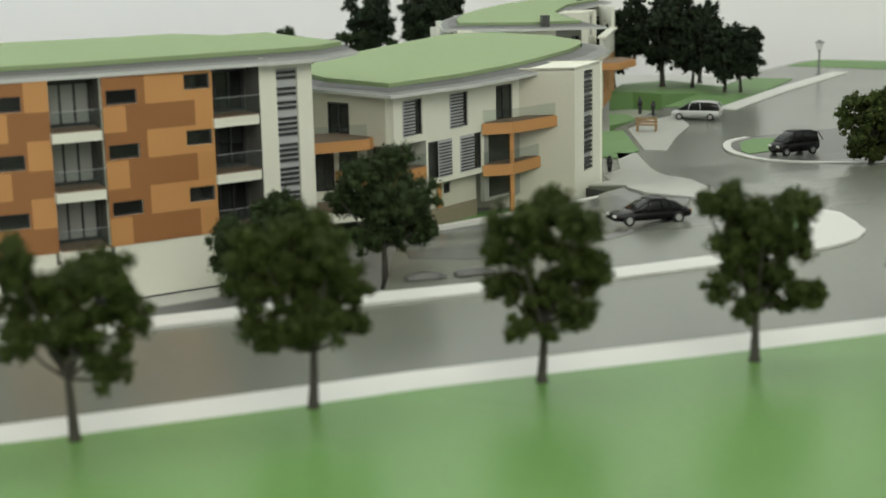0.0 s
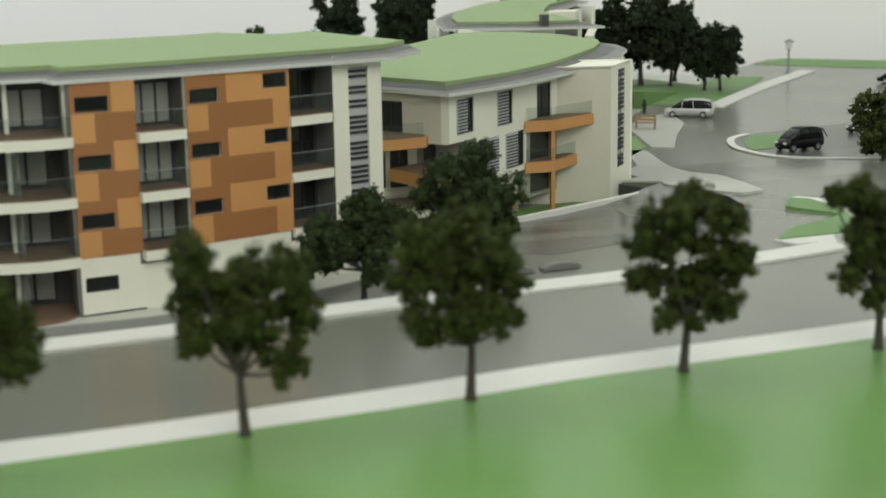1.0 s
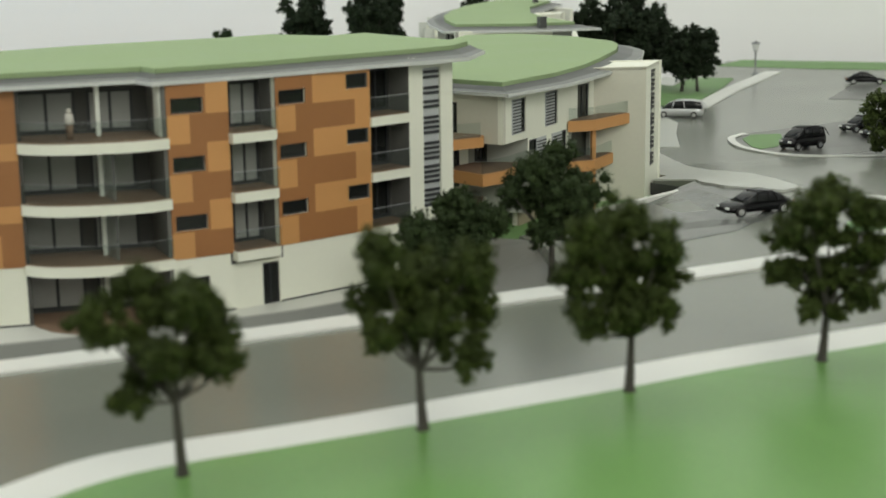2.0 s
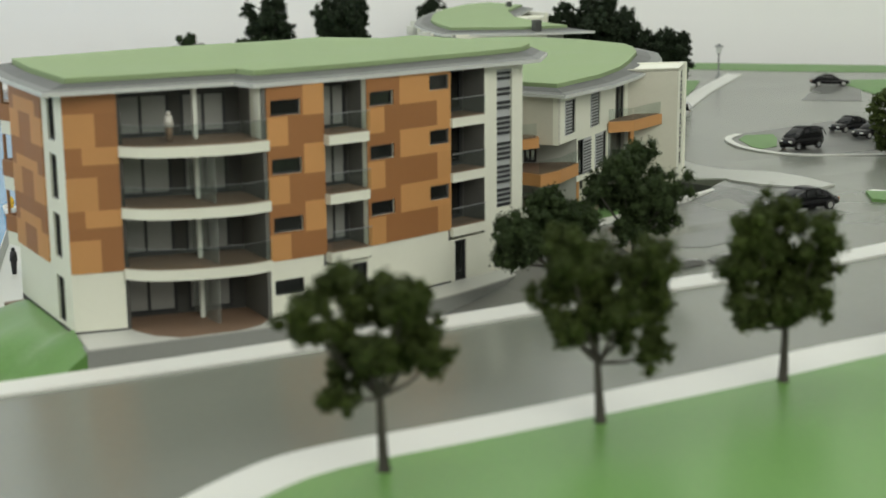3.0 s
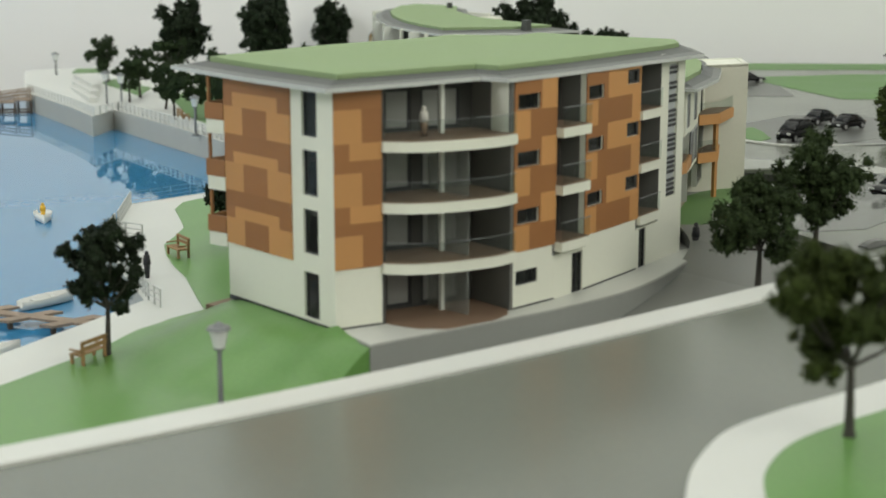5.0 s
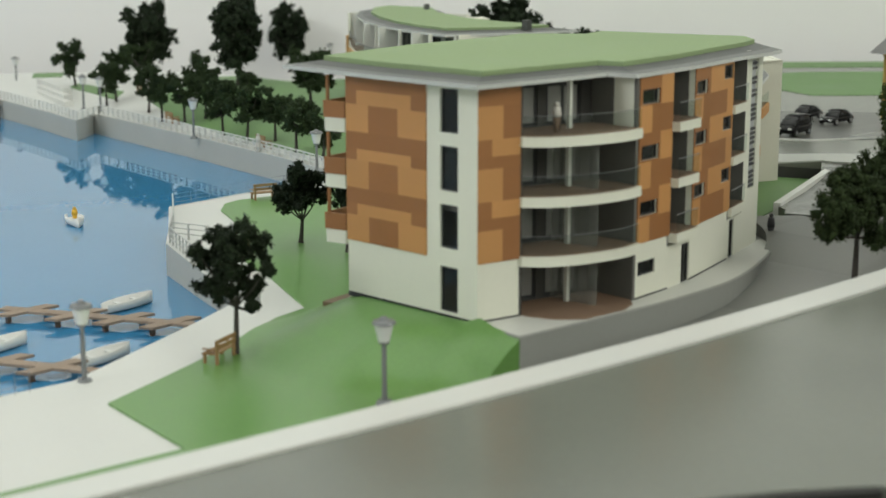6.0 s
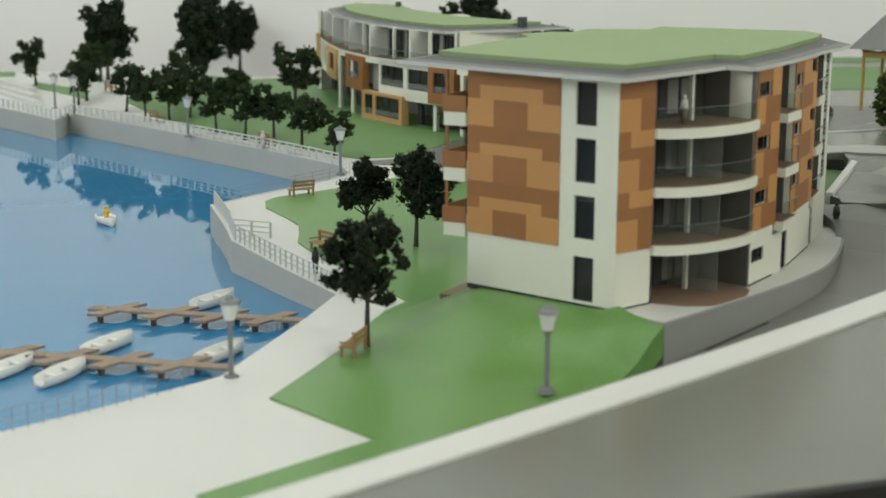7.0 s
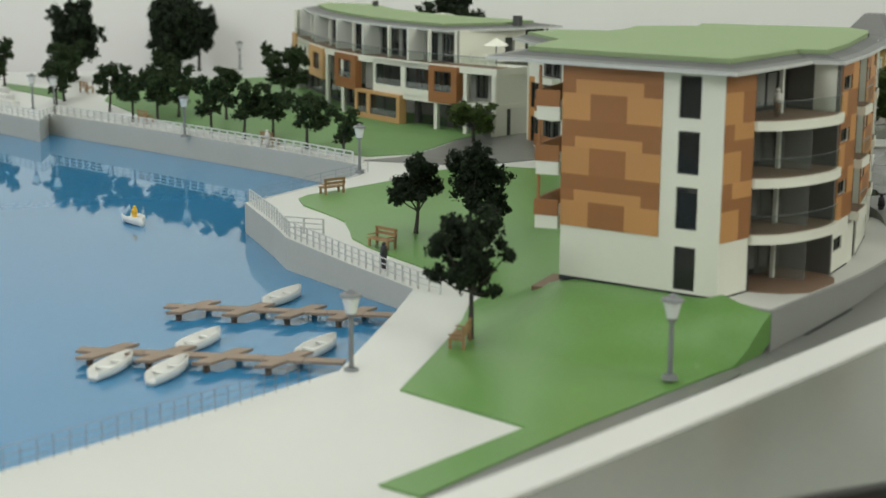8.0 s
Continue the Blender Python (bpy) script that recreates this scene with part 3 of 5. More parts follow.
def panels(parent, p, q, rows, s_off=0.0, holes=()):
    """Rows of (z0, z1, ((share from, share to, material), ...)) as thin boards on a wall, cut round the openings."""
    length = (Vector(q) - Vector(p)).length
    for z0, z1, cols in rows:
        for a, b, m in cols:
            s0, s1 = s_off + a * (length - s_off), s_off + b * (length - s_off)
            pieces = [(s0, s1, z0, z1)]
            for h in holes:
                cut = []
                for c in pieces:
                    x0, x1, y0, y1 = max(c[0], h[0]), min(c[1], h[1]), max(c[2], h[2]), min(c[3], h[3])
                    if x0 >= x1 - 1e-3 or y0 >= y1 - 1e-3:
                        cut.append(c)
                        continue
                    if c[2] < y0:
                        cut.append((c[0], c[1], c[2], y0))
                    if y1 < c[3]:
                        cut.append((c[0], c[1], y1, c[3]))
                    if c[0] < x0:
                        cut.append((c[0], x0, y0, y1))
                    if x1 < c[1]:
                        cut.append((x1, c[1], y0, y1))
                pieces = cut
            if pieces:
                bm = bmesh.new()
                for c in pieces:
                    plate(p, q, c[0], c[1], c[2], c[3], 0.0, 0.07, bm)
                part("panel", bm, m, parent)


O, D = ORANGE, BROWN
# west wall: the line runs from north to south so that its outside is to the west
west_holes = []
LW = (Vector(A_SW) - Vector(A_NW)).length
for zt, zb in ((14.17, 11.95), (11.28, 9.0), (8.31, 6.05), (5.11, 2.75)):
    west_holes.append((LW - 2.6, LW - 1.35, zb, zt))
west = part("wall", wall_panel(A_NW, A_SW, BASE, TOP, WT, west_holes), WHITE, apartment)
for h in west_holes:
    window_in(apartment, A_NW, A_SW, *h, mullions=0, back=0.15)
part("wall", wall_panel(A_SW, B_, BASE, TOP, WT), WHITE, apartment)
rows_w = []
for zb, za, zd, zt in ((5.5, 6.92, 7.55, 8.4), (8.4, 9.9, 10.5, 11.4), (11.4, 12.85, 13.6, TOP)):
    rows_w += [(zb, za, ((0, 0.29, O), (0.29, 0.66, D), (0.66, 1, O))), (za, zd, ((0, 0.14, D), (0.14, 0.82, O), (0.82, 1, D))), (zd, zt, ((0, 1, D),))]
panels(apartment, A_NW, on(A_NW, A_SW, LW - 3.55), rows_w)
rows_c = []
for zb, za, zd, zt in ((5.55, 7.2, 7.8, 8.65), (8.65, 10.3, 10.9, 11.75), (11.75, 13.4, 14.0, TOP)):
    rows_c += [(zb, za, ((0, 0.58, O), (0.58, 1, D))), (za, zd, ((0, 1, D),)), (zd, zt, ((0, 0.32, D), (0.32, 1, O)))]
rows_c[-1] = (14.0, TOP, ((0, 1, D),))
panels(apartment, A_SW, B_, rows_c)

# south front, first bay
L1 = (Vector(D1) - Vector(C_)).length
h1 = [(0.22, 1.92, zt - 0.78, zt) for zt in (13.7, 10.75, 7.77, 4.52)]
part("wall", wall_panel(C_, D1, BASE, TOP, WT, h1), WHITE, apartment)
for h in h1:
    window_in(apartment, C_, D1, *h, mullions=0)
rows_1 = []
for zb, zm, zt in ((5.55, 6.9, 8.45), (8.45, 9.88, 11.4), (11.4, 12.85, TOP)):
    rows_1 += [(zb, zm, ((0, 0.36, O), (0.36, 1, D))), (zm, zt, ((0, 0.63, D), (0.63, 1, O)))]
panels(apartment, C_, D1, rows_1, holes=h1)

# bay between D2 and D3
L3 = (Vector(D3) - Vector(D2)).length
h3 = [(0.2, 1.88, zt - 0.75, zt) for zt in (13.68, 10.85, 7.86)] + [(L3 - 1.6, L3 - 0.12, zt - 0.8, zt) for zt in (14.2, 11.23, 8.17)]
part("wall", wall_panel(D2, D3, BASE, TOP, WT, h3), WHITE, apartment)
for h in h3:
    window_in(apartment, D2, D3, *h, mullions=0)
rows_3 = []
for zb, zm, zt in ((5.55, 7.03, 8.55), (8.55, 10.02, 11.5), (11.5, 12.85, TOP)):
    rows_3 += [(zb, zm, ((0, 0.2, O), (0.2, 0.83, D), (0.83, 1, O))), (zm, zt, ((0, 0.38, D), (0.38, 1, O)))]
panels(apartment, D2, D3, rows_3, holes=h3)

# stair tower with its louvred strip
L5 = (Vector(D5) - Vector(D4)).length
hv = [(1.05, 2.35, 6.2, 14.1)]
part("wall", wall_panel(D4, D5, BASE, 14.75, WT, hv), WHITE, apartment)
part("wall", wall_panel(D5, NE, BASE, TOP, WT), WHITE, apartment)
part("wall", wall_panel(NE, N2, 0.3, TOP, WT), WHITE, apartment)
part("wall", wall_panel(N2, N3, 0.2, TOP, WT), WHITE, apartment)
part("wall", wall_panel(N3, A_NW, 0.0, TOP, WT), WHITE, apartment)
louvre = part("louvre_strip", plate(D4, D5, 1.05, 2.35, 6.2, 14.1, -0.22, -0.16), LOUVRE, apartment, "grey louvred stair window strip")
random.seed(5)
z = 6.25
while z < 14.0:
    run = random.choice((2, 3, 4))
    for k in range(run):
        if z > 13.95:
            break
        part("slat", plate(D4, D5, 1.12, 2.28, z, z + 0.15, -0.16, -0.04), FRAME, louvre)
        z += 0.285
    z += random.choice((0.12, 0.2, 0.32))


def balcony_bay(p, q, floors, depth, first, door_cols=2, out=0.55, pane=None):
    """A recessed balcony stack: back wall with glazing, side walls, floor slabs, glass rails, white slab fronts."""
    d = (Vector(q) - Vector(p)).normalized()
    n = Vector((-d.y, d.x))
    length = (Vector(q) - Vector(p)).length
    pb, qb = Vector(p) + n * depth, Vector(q) + n * depth
    holes = [(0.15, length - 0.15, f + 0.1, min(f + 2.45, TOP - 0.3)) for f in floors]
    # back and side walls carry the recess shade in their dark greys
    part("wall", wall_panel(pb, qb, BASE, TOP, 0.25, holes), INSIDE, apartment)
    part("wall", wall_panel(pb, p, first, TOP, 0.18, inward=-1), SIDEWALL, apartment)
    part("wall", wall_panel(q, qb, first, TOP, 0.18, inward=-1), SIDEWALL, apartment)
    for h in holes:
        window_in(apartment, pb, qb, *h, mullions=door_cols, back=0.1, rim=0.12, pane=pane)
    for f in floors:
        part("slab", plate(p, q, -0.05, length - 0.22, f - 0.5, f, -depth + 0.03, out), WHITE, apartment)
        part("deck", plate(p, q, 0.05, length - 0.1, f + 0.004, f + 0.04, -depth + 0.05, out - 0.1), DECK, apartment)
        rail = part("balcony_rail", plate(p, q, 0.02, length - 0.12, f + 0.12, f + 1.05, out - 0.1, out - 0.06), RAILGLASS, apartment, "clear glass balcony rail")
        part("handrail", plate(p, q, 0.0, length - 0.1, f + 1.05, f + 1.09, out - 0.12, out - 0.04), STEEL, rail)


# ground-floor walls under the two bays, with their doors
L2 = (Vector(D2) - Vector(D1)).length
L4 = (Vector(D4) - Vector(D3)).length
part("wall", wall_panel(D1, D2, BASE, 4.93, WT, [(1.65, 2.64, BASE, 4.75)]), WHITE, apartment)
window_in(apartment, D1, D2, 1.65, 2.64, BASE + 0.02, 4.75, mullions=1, rim=0.1)
part("wall", wall_panel(D3, D4, BASE, 4.93, WT, [(0.35, 1.3, BASE, 4.85)]), WHITE, apartment)
window_in(apartment, D3, D4, 0.35, 1.3, BASE + 0.02, 4.85, mullions=0, rim=0.1)
balcony_bay(D1, D2, FLOORS, 1.6, 4.93, pane=GREYPANE)
balcony_bay(D3, D4, FLOORS, 1.6, 4.93, out=0.25)

# curved corner balconies between B_ and C_
back_a, back_b = (-9.5, 52.4), (-2.6, 51.3)
LB = (Vector(back_b) - Vector(back_a)).length
levels = (BASE + 0.1, *FLOORS)
holes = [(0.3, LB * 0.46, f + 0.1, min(f + 2.4, 14.0)) for f in levels] + [(LB * 0.54, LB - 0.9, f + 0.1, min(f + 2.4, 14.0)) for f in levels]
# shade of the corner balconies is likewise put into the wall colour
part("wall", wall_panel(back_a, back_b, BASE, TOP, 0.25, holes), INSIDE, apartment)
for h in holes:
    window_in(apartment, back_a, back_b, *h, mullions=1, back=0.1, rim=0.16, pane=GREYPANE)
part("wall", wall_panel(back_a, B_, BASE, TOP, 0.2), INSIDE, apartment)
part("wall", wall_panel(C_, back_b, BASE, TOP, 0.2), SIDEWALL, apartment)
part("pier", plate(C_, back_b, 0.2, 1.5, 11.78, TOP, -0.26, -0.204), WHITE, apartment, "white wall piece on the top balcony")
BOW = curve_through([(-9.6, 49.75), (-8.6, 48.75), (-7.0, 48.05), (-5.2, 47.7), (-3.8, 47.65), (-2.5, 47.95)], 5)
for f in FLOORS:
    part("slab", prism(BOW + [(-2.6, 52.0), (-9.45, 53.0)], f - 0.5, f), WHITE, apartment)
    part("deck", prism([(x + 0.05, y + 0.25) for x, y in BOW] + [(-2.72, 51.2), (-9.4, 52.2)], f + 0.004, f + 0.05), DECK, apartment)
    rail = part("balcony_rail", ribbon(BOW, f + 0.1, f + 1.05, -0.12, -0.09), RAILGLASS, apartment, "clear glass balcony rail")
    part("handrail", ribbon(BOW, f + 1.05, f + 1.07, -0.125, -0.085), STEEL, rail)
part("deck", prism([(-9.3, 49.6), (-8.7, 48.2), (-7.6, 47.2), (-4.6, 47.1), (-3.4, 47.6), (-2.7, 48.4), (-2.7, 51.2), (-9.4, 52.2)], BASE + 0.085, BASE + 0.13), DECK, apartment)
for f in levels[:3]:
    part("partition", prism([(-5.56, 51.5), (-5.42, 51.5), (-5.12, 48.62), (-5.26, 48.62)], f + 0.06, f + (2.62 if f < 3 else 2.52)), PARTGLASS, apartment, "frosted glass partition between two balconies")
for px, py in ((-5.5, 50.4),):
    part("column", box(px - 0.11, px + 0.11, py - 0.11, py + 0.11, BASE, TOP), PALE, apartment)

# thin dark plates that draw the shadow line where walls meet the ground
for p, q in ((A_NW, A_SW), (A_SW, B_), (C_, D1), (D2, D3)):
    part("plinth", plate(p, q, 0.0, (Vector(q) - Vector(p)).length, BASE - 0.1, BASE + 0.17, 0.002, 0.02), FRAME, apartment, "painted shadow line at the foot of the wall")

# balconies on the garden side
for f in FLOORS:
    spin = dict(turn=13, about=(-12.4, 60.2, f))
    part("balcony", box(-12.45, -6.0, 60.25, 61.6, f - 0.5, f + 0.25, **spin), WHITE, apartment)
    front = box(-12.5, -12.38, 60.22, 61.65, f + 0.254, f + 1.15, **spin)
    part("balcony_front", box(-12.376, -6.0, 61.53, 61.65, f + 0.254, f + 1.15, front, **spin), BROWN, apartment)
    part("post", box(-12.44, -12.3, 61.36, 61.5, f + 0.3, f + 2.5, **spin), BROWN, apartment)
part("step", box(-13.0, -9.5, 60.3, 61.5, BASE - 1.2, BASE - 0.55, turn=13, about=(-12.4, 60.2, 0)), DECK, apartment)

# roof: grey eave with a sloping edge, green sheet on top
GREEN = [(-12.0, 50.3), (-8.0, 50.35), (-3.25, 50.5), (-2.85, 49.05), (3.0, 50.2), (9.3, 52.0), (13.0, 53.0), (15.7, 54.1), (17.6, 56.3), (16.2, 60.5), (14.7, 66.0), (11.9, 64.9), (8.9, 68.0), (5.8, 67.0), (-2.9, 65.8), (-11.8, 63.0), (-12.15, 57)]
EAVE_LINE = [(-13.2, 49.3), (-8.0, 49.3), (-3.7, 49.5), (-3.3, 47.8), (3.1, 49.0), (9.6, 50.7), (12.9, 51.3), (15.6, 52.1), (18.2, 55.6), (17.0, 60.5), (15.2, 67.0), (12.0, 66), (8.9, 69.0), (5.8, 68.0), (-3.2, 66.8), (-13.0, 64.8), (-13.3, 57)]


def roof(parent, green, eave, z_eave, z_green):
    """Pale lip, a sloping edge in two bands that hollows towards the top with its shade painted in, and the green
    sheet.
    """
    n = len(eave)
    mid = [tuple(Vector(e).lerp(Vector(g), 0.42)) for e, g in zip(eave, green)]
    for name, low, high, z0, z1, m, label in (("roof_edge", eave, mid, z_eave + 0.205, z_eave + 0.3, EDGE, "roof edge slope with its lighter shade painted in"), ("roof_eave", mid, green, z_eave + 0.3, z_green, EAVE, "slope below the roof sheet with its deep shade painted in")):
        bm = bmesh.new()
        rings = [[bm.verts.new((x, y, z)) for x, y in r] for r, z in ((low, z_eave + 0.17), (low, z0), (high, z1), (high, z_eave + 0.17))]
        for a, b in zip(rings, rings[1:] + rings[:1]):
            for i in range(n):
                bm.faces.new((a[i], a[(i + 1) % n], b[(i + 1) % n], b[i]))
        part(name, bm, m, parent, label)
    c = Vector((sum(p[0] for p in eave) / n, sum(p[1] for p in eave) / n))
    part("roof_lip", prism([tuple(c + (Vector(p) - c) * 1.003) for p in eave], z_eave, z_eave + 0.2), LIP, parent, "pale lip along the roof edge")
    c = Vector((sum(p[0] for p in green) / n, sum(p[1] for p in green) / n))
    part("roof", prism([tuple(c + (Vector(p) - c) * 0.99) for p in green], z_eave + 0.21, z_green + 0.24), ROOFGREEN, parent, "flat green roof sheet")


roof(apartment, GREEN, EAVE_LINE, 14.4, 14.9)
part("floor_slab", prism([(-12.0, 50.8), (-9.6, 52.9), (-2.5, 52.0), (0.6, 50.5), (9, 52.8), (14.6, 53.4), (13.2, 62.7), (8, 65.2), (-4, 64.2), (-12.1, 59.8)], 8.0, 8.6), INSIDE, apartment)
# ---- middle building with the stair tower ----
middle = thing("middle_building", (28, 70, 4.0), "white three-storey model building with orange balconies and green roof", "building")
K0, K1, K2, K3 = (20.6, 58.1), (25.2, 61.6), (28.3, 64.0), (31.8, 66.6)
KW = (16.6, 63.4)
MB, MT = 3.6, 11.6


def bay2(p, q, z0, z1, holes, shutters=(), m=None):
    part("wall", wall_panel(p, q, z0, z1, 0.35, holes), m or WHITE, middle)
    for h in holes:
        window_in(middle, p, q, *h, mullions=1, rim=0.12)
    for s0, s1, za, zb in shutters:
        sh = part("shutter", plate(p, q, s0, s1, za, zb, 0.0, 0.06), LOUVRE, middle, "grey louvred shutter")
        k = za + 0.08
        while k < zb - 0.1:
            part("slat", plate(p, q, s0 + 0.06, s1 - 0.06, k, k + 0.08, 0.06, 0.11), FRAME, sh)
            k += 0.2


bay2(K0, K1, 8.5, MT, [(1.2, 3.2, 8.95, 11.15)], [(1.2, 2.4, 8.95, 11.15)])
bay2(K1, K2, 8.5, MT, [(0.2, 2.2, 8.9, 11.1)], [(0.2, 1.6, 8.9, 11.1)])
bay2(K2, K3, 8.5, MT, [(1.4, 3.3, 8.6, 11.1)])
# last wall turns away from the light; beige paints that shade
bay2(KW, K0, 8.5, MT, [(1.6, 3.4, 8.6, 11.0)], m=BEIGE)
# lower storeys: the first bay stands back, the second carries the shutters
K1b = (23.4, 60.3)
bay2(K1b, K2, 5.6, 8.5, [(0.2, 2.6, 5.95, 8.3), (3.5, 5.9, 5.95, 8.3)], [(1.2, 2.6, 5.95, 8.3), (3.5, 5.0, 5.95, 8.3)])
bay2((23.0, 61.0), (27.9, 64.6), 2.4, 5.6, [(2.6, 3.3, 4.6, 5.3)], m=BEIGE)
part("plinth", plate((23.0, 61.0), (27.9, 64.6), 0.0, 6.0, 2.4, 3.75, 0.0, 0.12), PLINTH, middle, "brownish plinth along the ground floor")
part("door", plate((23.0, 61.0), (27.9, 64.6), 1.9, 2.3, 3.75, 5.5, 0.0, 0.08), ORANGE, middle, "narrow orange timber panel")
# wall under the overhang, with the recess shade painted as grey
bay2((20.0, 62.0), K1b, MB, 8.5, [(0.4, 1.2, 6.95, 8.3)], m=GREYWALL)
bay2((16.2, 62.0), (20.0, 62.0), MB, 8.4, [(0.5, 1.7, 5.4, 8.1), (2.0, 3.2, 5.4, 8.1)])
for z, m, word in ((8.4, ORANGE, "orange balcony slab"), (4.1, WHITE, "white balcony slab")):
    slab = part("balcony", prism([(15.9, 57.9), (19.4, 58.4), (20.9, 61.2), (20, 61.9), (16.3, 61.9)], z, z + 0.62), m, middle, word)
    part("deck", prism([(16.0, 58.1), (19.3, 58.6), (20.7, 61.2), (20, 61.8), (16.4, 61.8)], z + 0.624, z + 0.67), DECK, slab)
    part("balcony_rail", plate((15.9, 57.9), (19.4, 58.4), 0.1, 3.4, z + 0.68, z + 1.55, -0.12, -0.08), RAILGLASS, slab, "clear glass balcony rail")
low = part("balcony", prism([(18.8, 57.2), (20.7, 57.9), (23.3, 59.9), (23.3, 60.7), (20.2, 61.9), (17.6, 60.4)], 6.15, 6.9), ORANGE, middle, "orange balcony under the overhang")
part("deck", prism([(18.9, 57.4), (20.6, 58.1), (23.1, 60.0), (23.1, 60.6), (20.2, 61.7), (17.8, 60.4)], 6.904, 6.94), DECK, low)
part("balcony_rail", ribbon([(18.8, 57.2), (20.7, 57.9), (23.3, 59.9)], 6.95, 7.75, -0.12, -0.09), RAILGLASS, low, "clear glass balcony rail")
# grey here paints the shadow behind the stacked balconies
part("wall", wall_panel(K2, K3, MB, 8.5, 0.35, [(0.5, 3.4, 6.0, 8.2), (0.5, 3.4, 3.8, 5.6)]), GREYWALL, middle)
part("pane", plate(K2, K3, 0.5, 3.4, 6.0, 8.2, -0.3, -0.26), GLASS, middle)
part("pane", plate(K2, K3, 0.5, 3.4, 3.8, 5.6, -0.3, -0.26), GLASS, middle)
# stacked orange balconies with their post
for z, tip, right in ((8.1, (30.1, 63.5), (34.0, 65.7)), (5.35, (30.1, 63.6), (32.9, 66.0))):
    bal = part("balcony", prism([(28.1, 63.7), tip, right, (32.2, 66.6), (29, 64.8)], z, z + 0.72), ORANGE, middle, "orange balcony")
    part("deck", prism([(28.3, 63.8), (tip[0], tip[1] + 0.2), (right[0] - 0.2, right[1] + 0.1), (32.2, 66.4), (29, 64.7)], z + 0.724, z + 0.77), DECK, bal)
    part("balcony_rail", plate(tip, right, 0.1, (Vector(right) - Vector(tip)).length - 0.1, z + 0.78, z + 1.6, -0.12, -0.08), RAILGLASS, bal, "clear glass balcony rail")
    part("balcony_rail", plate((28.1, 63.7), tip, 0.1, (Vector(tip) - Vector((28.1, 63.7))).length - 0.1, z + 0.78, z + 1.6, -0.12, -0.08), RAILGLASS, bal, "clear glass balcony rail")
part("post", box(30.05, 30.33, 63.85, 64.13, 2.6, 8.15), ORANGE, middle, "orange balcony post")
# stair tower
T0, T1, T2, T3 = (35.15, 65.45), (38.65, 69.35), (33.0, 71.2), (28.6, 67.2)
# first tower wall takes its shaded tone from the beige
part("wall", wall_panel(T3, T0, 2.3, 12.0, 0.35), BEIGE, middle)
LT = (Vector(T1) - Vector(T0)).length
part("wall", wall_panel(T0, T1, 2.3, 12.0, 0.35, [(1.75, 3.55, 4.7, 11.6)]), WHITE, middle)
part("wall", wall_panel(T1, T2, 2.3, 12.0, 0.35), WHITE, middle)
part("tower_roof", prism([T0, T1, T2, T3], 11.8, 11.93), WHITE, middle)
strip = part("louvre_strip", plate(T0, T1, 1.75, 3.55, 4.7, 11.6, -0.3, -0.25), LOUVRE, middle, "grey louvred stair window strip")
random.seed(9)
z = 4.75
while z < 11.4:
    for k in range(random.choice((2, 3, 4))):
        if z < 11.4:
            part("slat", plate(T0, T1, 1.82, 3.48, z, z + 0.17, -0.25, -0.06), FRAME, strip)
        z += 0.3
    z += random.choice((0.1, 0.25))
G2 = [(17.7, 63.3), (20.6, 58.2), (26.1, 61.8), (30.3, 65.6), (33.6, 69.3), (38.4, 75.2), (41.0, 79.5), (42.1, 82.4), (41.6, 88.5), (38.8, 94.0), (34.4, 94.4), (27.6, 86.0), (20.6, 77.2), (16.8, 69)]
E2 = [(16.8, 63.0), (20.5, 57.1), (26.6, 60.7), (31.2, 64.6), (34.8, 68.0), (40.0, 74.2), (43.0, 79.0), (44.2, 83.4), (43.4, 89.0), (39.6, 95.6), (34.0, 95.6), (26.8, 87.0), (19.8, 78.0), (15.9, 69)]
roof(middle, G2, E2, 11.55, 12.1)
part("wall", wall_panel(K3, (38.6, 75.4), 3.2, MT, 0.35), WHITE, middle)
part("wall", wall_panel((38.6, 75.4), (41.2, 82.6), 3.0, MT, 0.35, [(1.0, 2.2, 8.8, 10.6), (3.5, 4.6, 8.8, 10.6), (1.0, 2.2, 5.4, 7.4), (3.5, 4.6, 5.4, 7.4)]), ORANGE, middle)
part("wall", wall_panel((41.2, 82.6), (39.0, 93.0), 2.5, MT, 0.35), WHITE, middle)
part("wall", wall_panel((39.0, 93.0), (36.2, 95.4), 1.5, MT, 0.35), WHITE, middle)
NA, NB = (36.2, 95.4), (34.9, 92.7)
for z in (1.7, 4.9):
    bay2(NA, NB, z, z + 3.2, [(0.7, 2.3, z + 0.3, z + 2.7)], m=ORANGE)
part("wall", wall_panel(NA, NB, 8.1, MT, 0.35), WHITE, middle)
NC, back = (33.0, 89.5), (-0.9, 0.5)
for z in (1.7, 4.9, 8.1):
    # dark wall colour holds the shade behind these balcony fronts
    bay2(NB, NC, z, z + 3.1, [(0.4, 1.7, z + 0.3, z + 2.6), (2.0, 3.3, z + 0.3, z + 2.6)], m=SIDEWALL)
    part("slab", plate(NB, NC, 0.0, 3.6, z - 0.35, z + 0.25, 0.0, 0.9), WHITE, middle)
for z in (1.95, 5.15):
    part("balcony_front", plate(NB, NC, 0.0, 3.6, z, z + 1.1, 0.8, 0.9), BROWN, middle)
part("wall", wall_panel((33, 89.5), (20.2, 70), 1.5, MT, 0.35), WHITE, middle)
part("wall", wall_panel((20.2, 70), KW, 1.5, MT, 0.35), WHITE, middle)
part("wall", wall_panel((16.2, 66), (16.2, 62.8), 1.5, 8.5, 0.3, inward=1), WHITE, middle)

# ---- garden building on the far quay ----
garden = thing("garden_building", (46, 118, 2.0), "curved white and orange model building with a glazed top floor", "building")
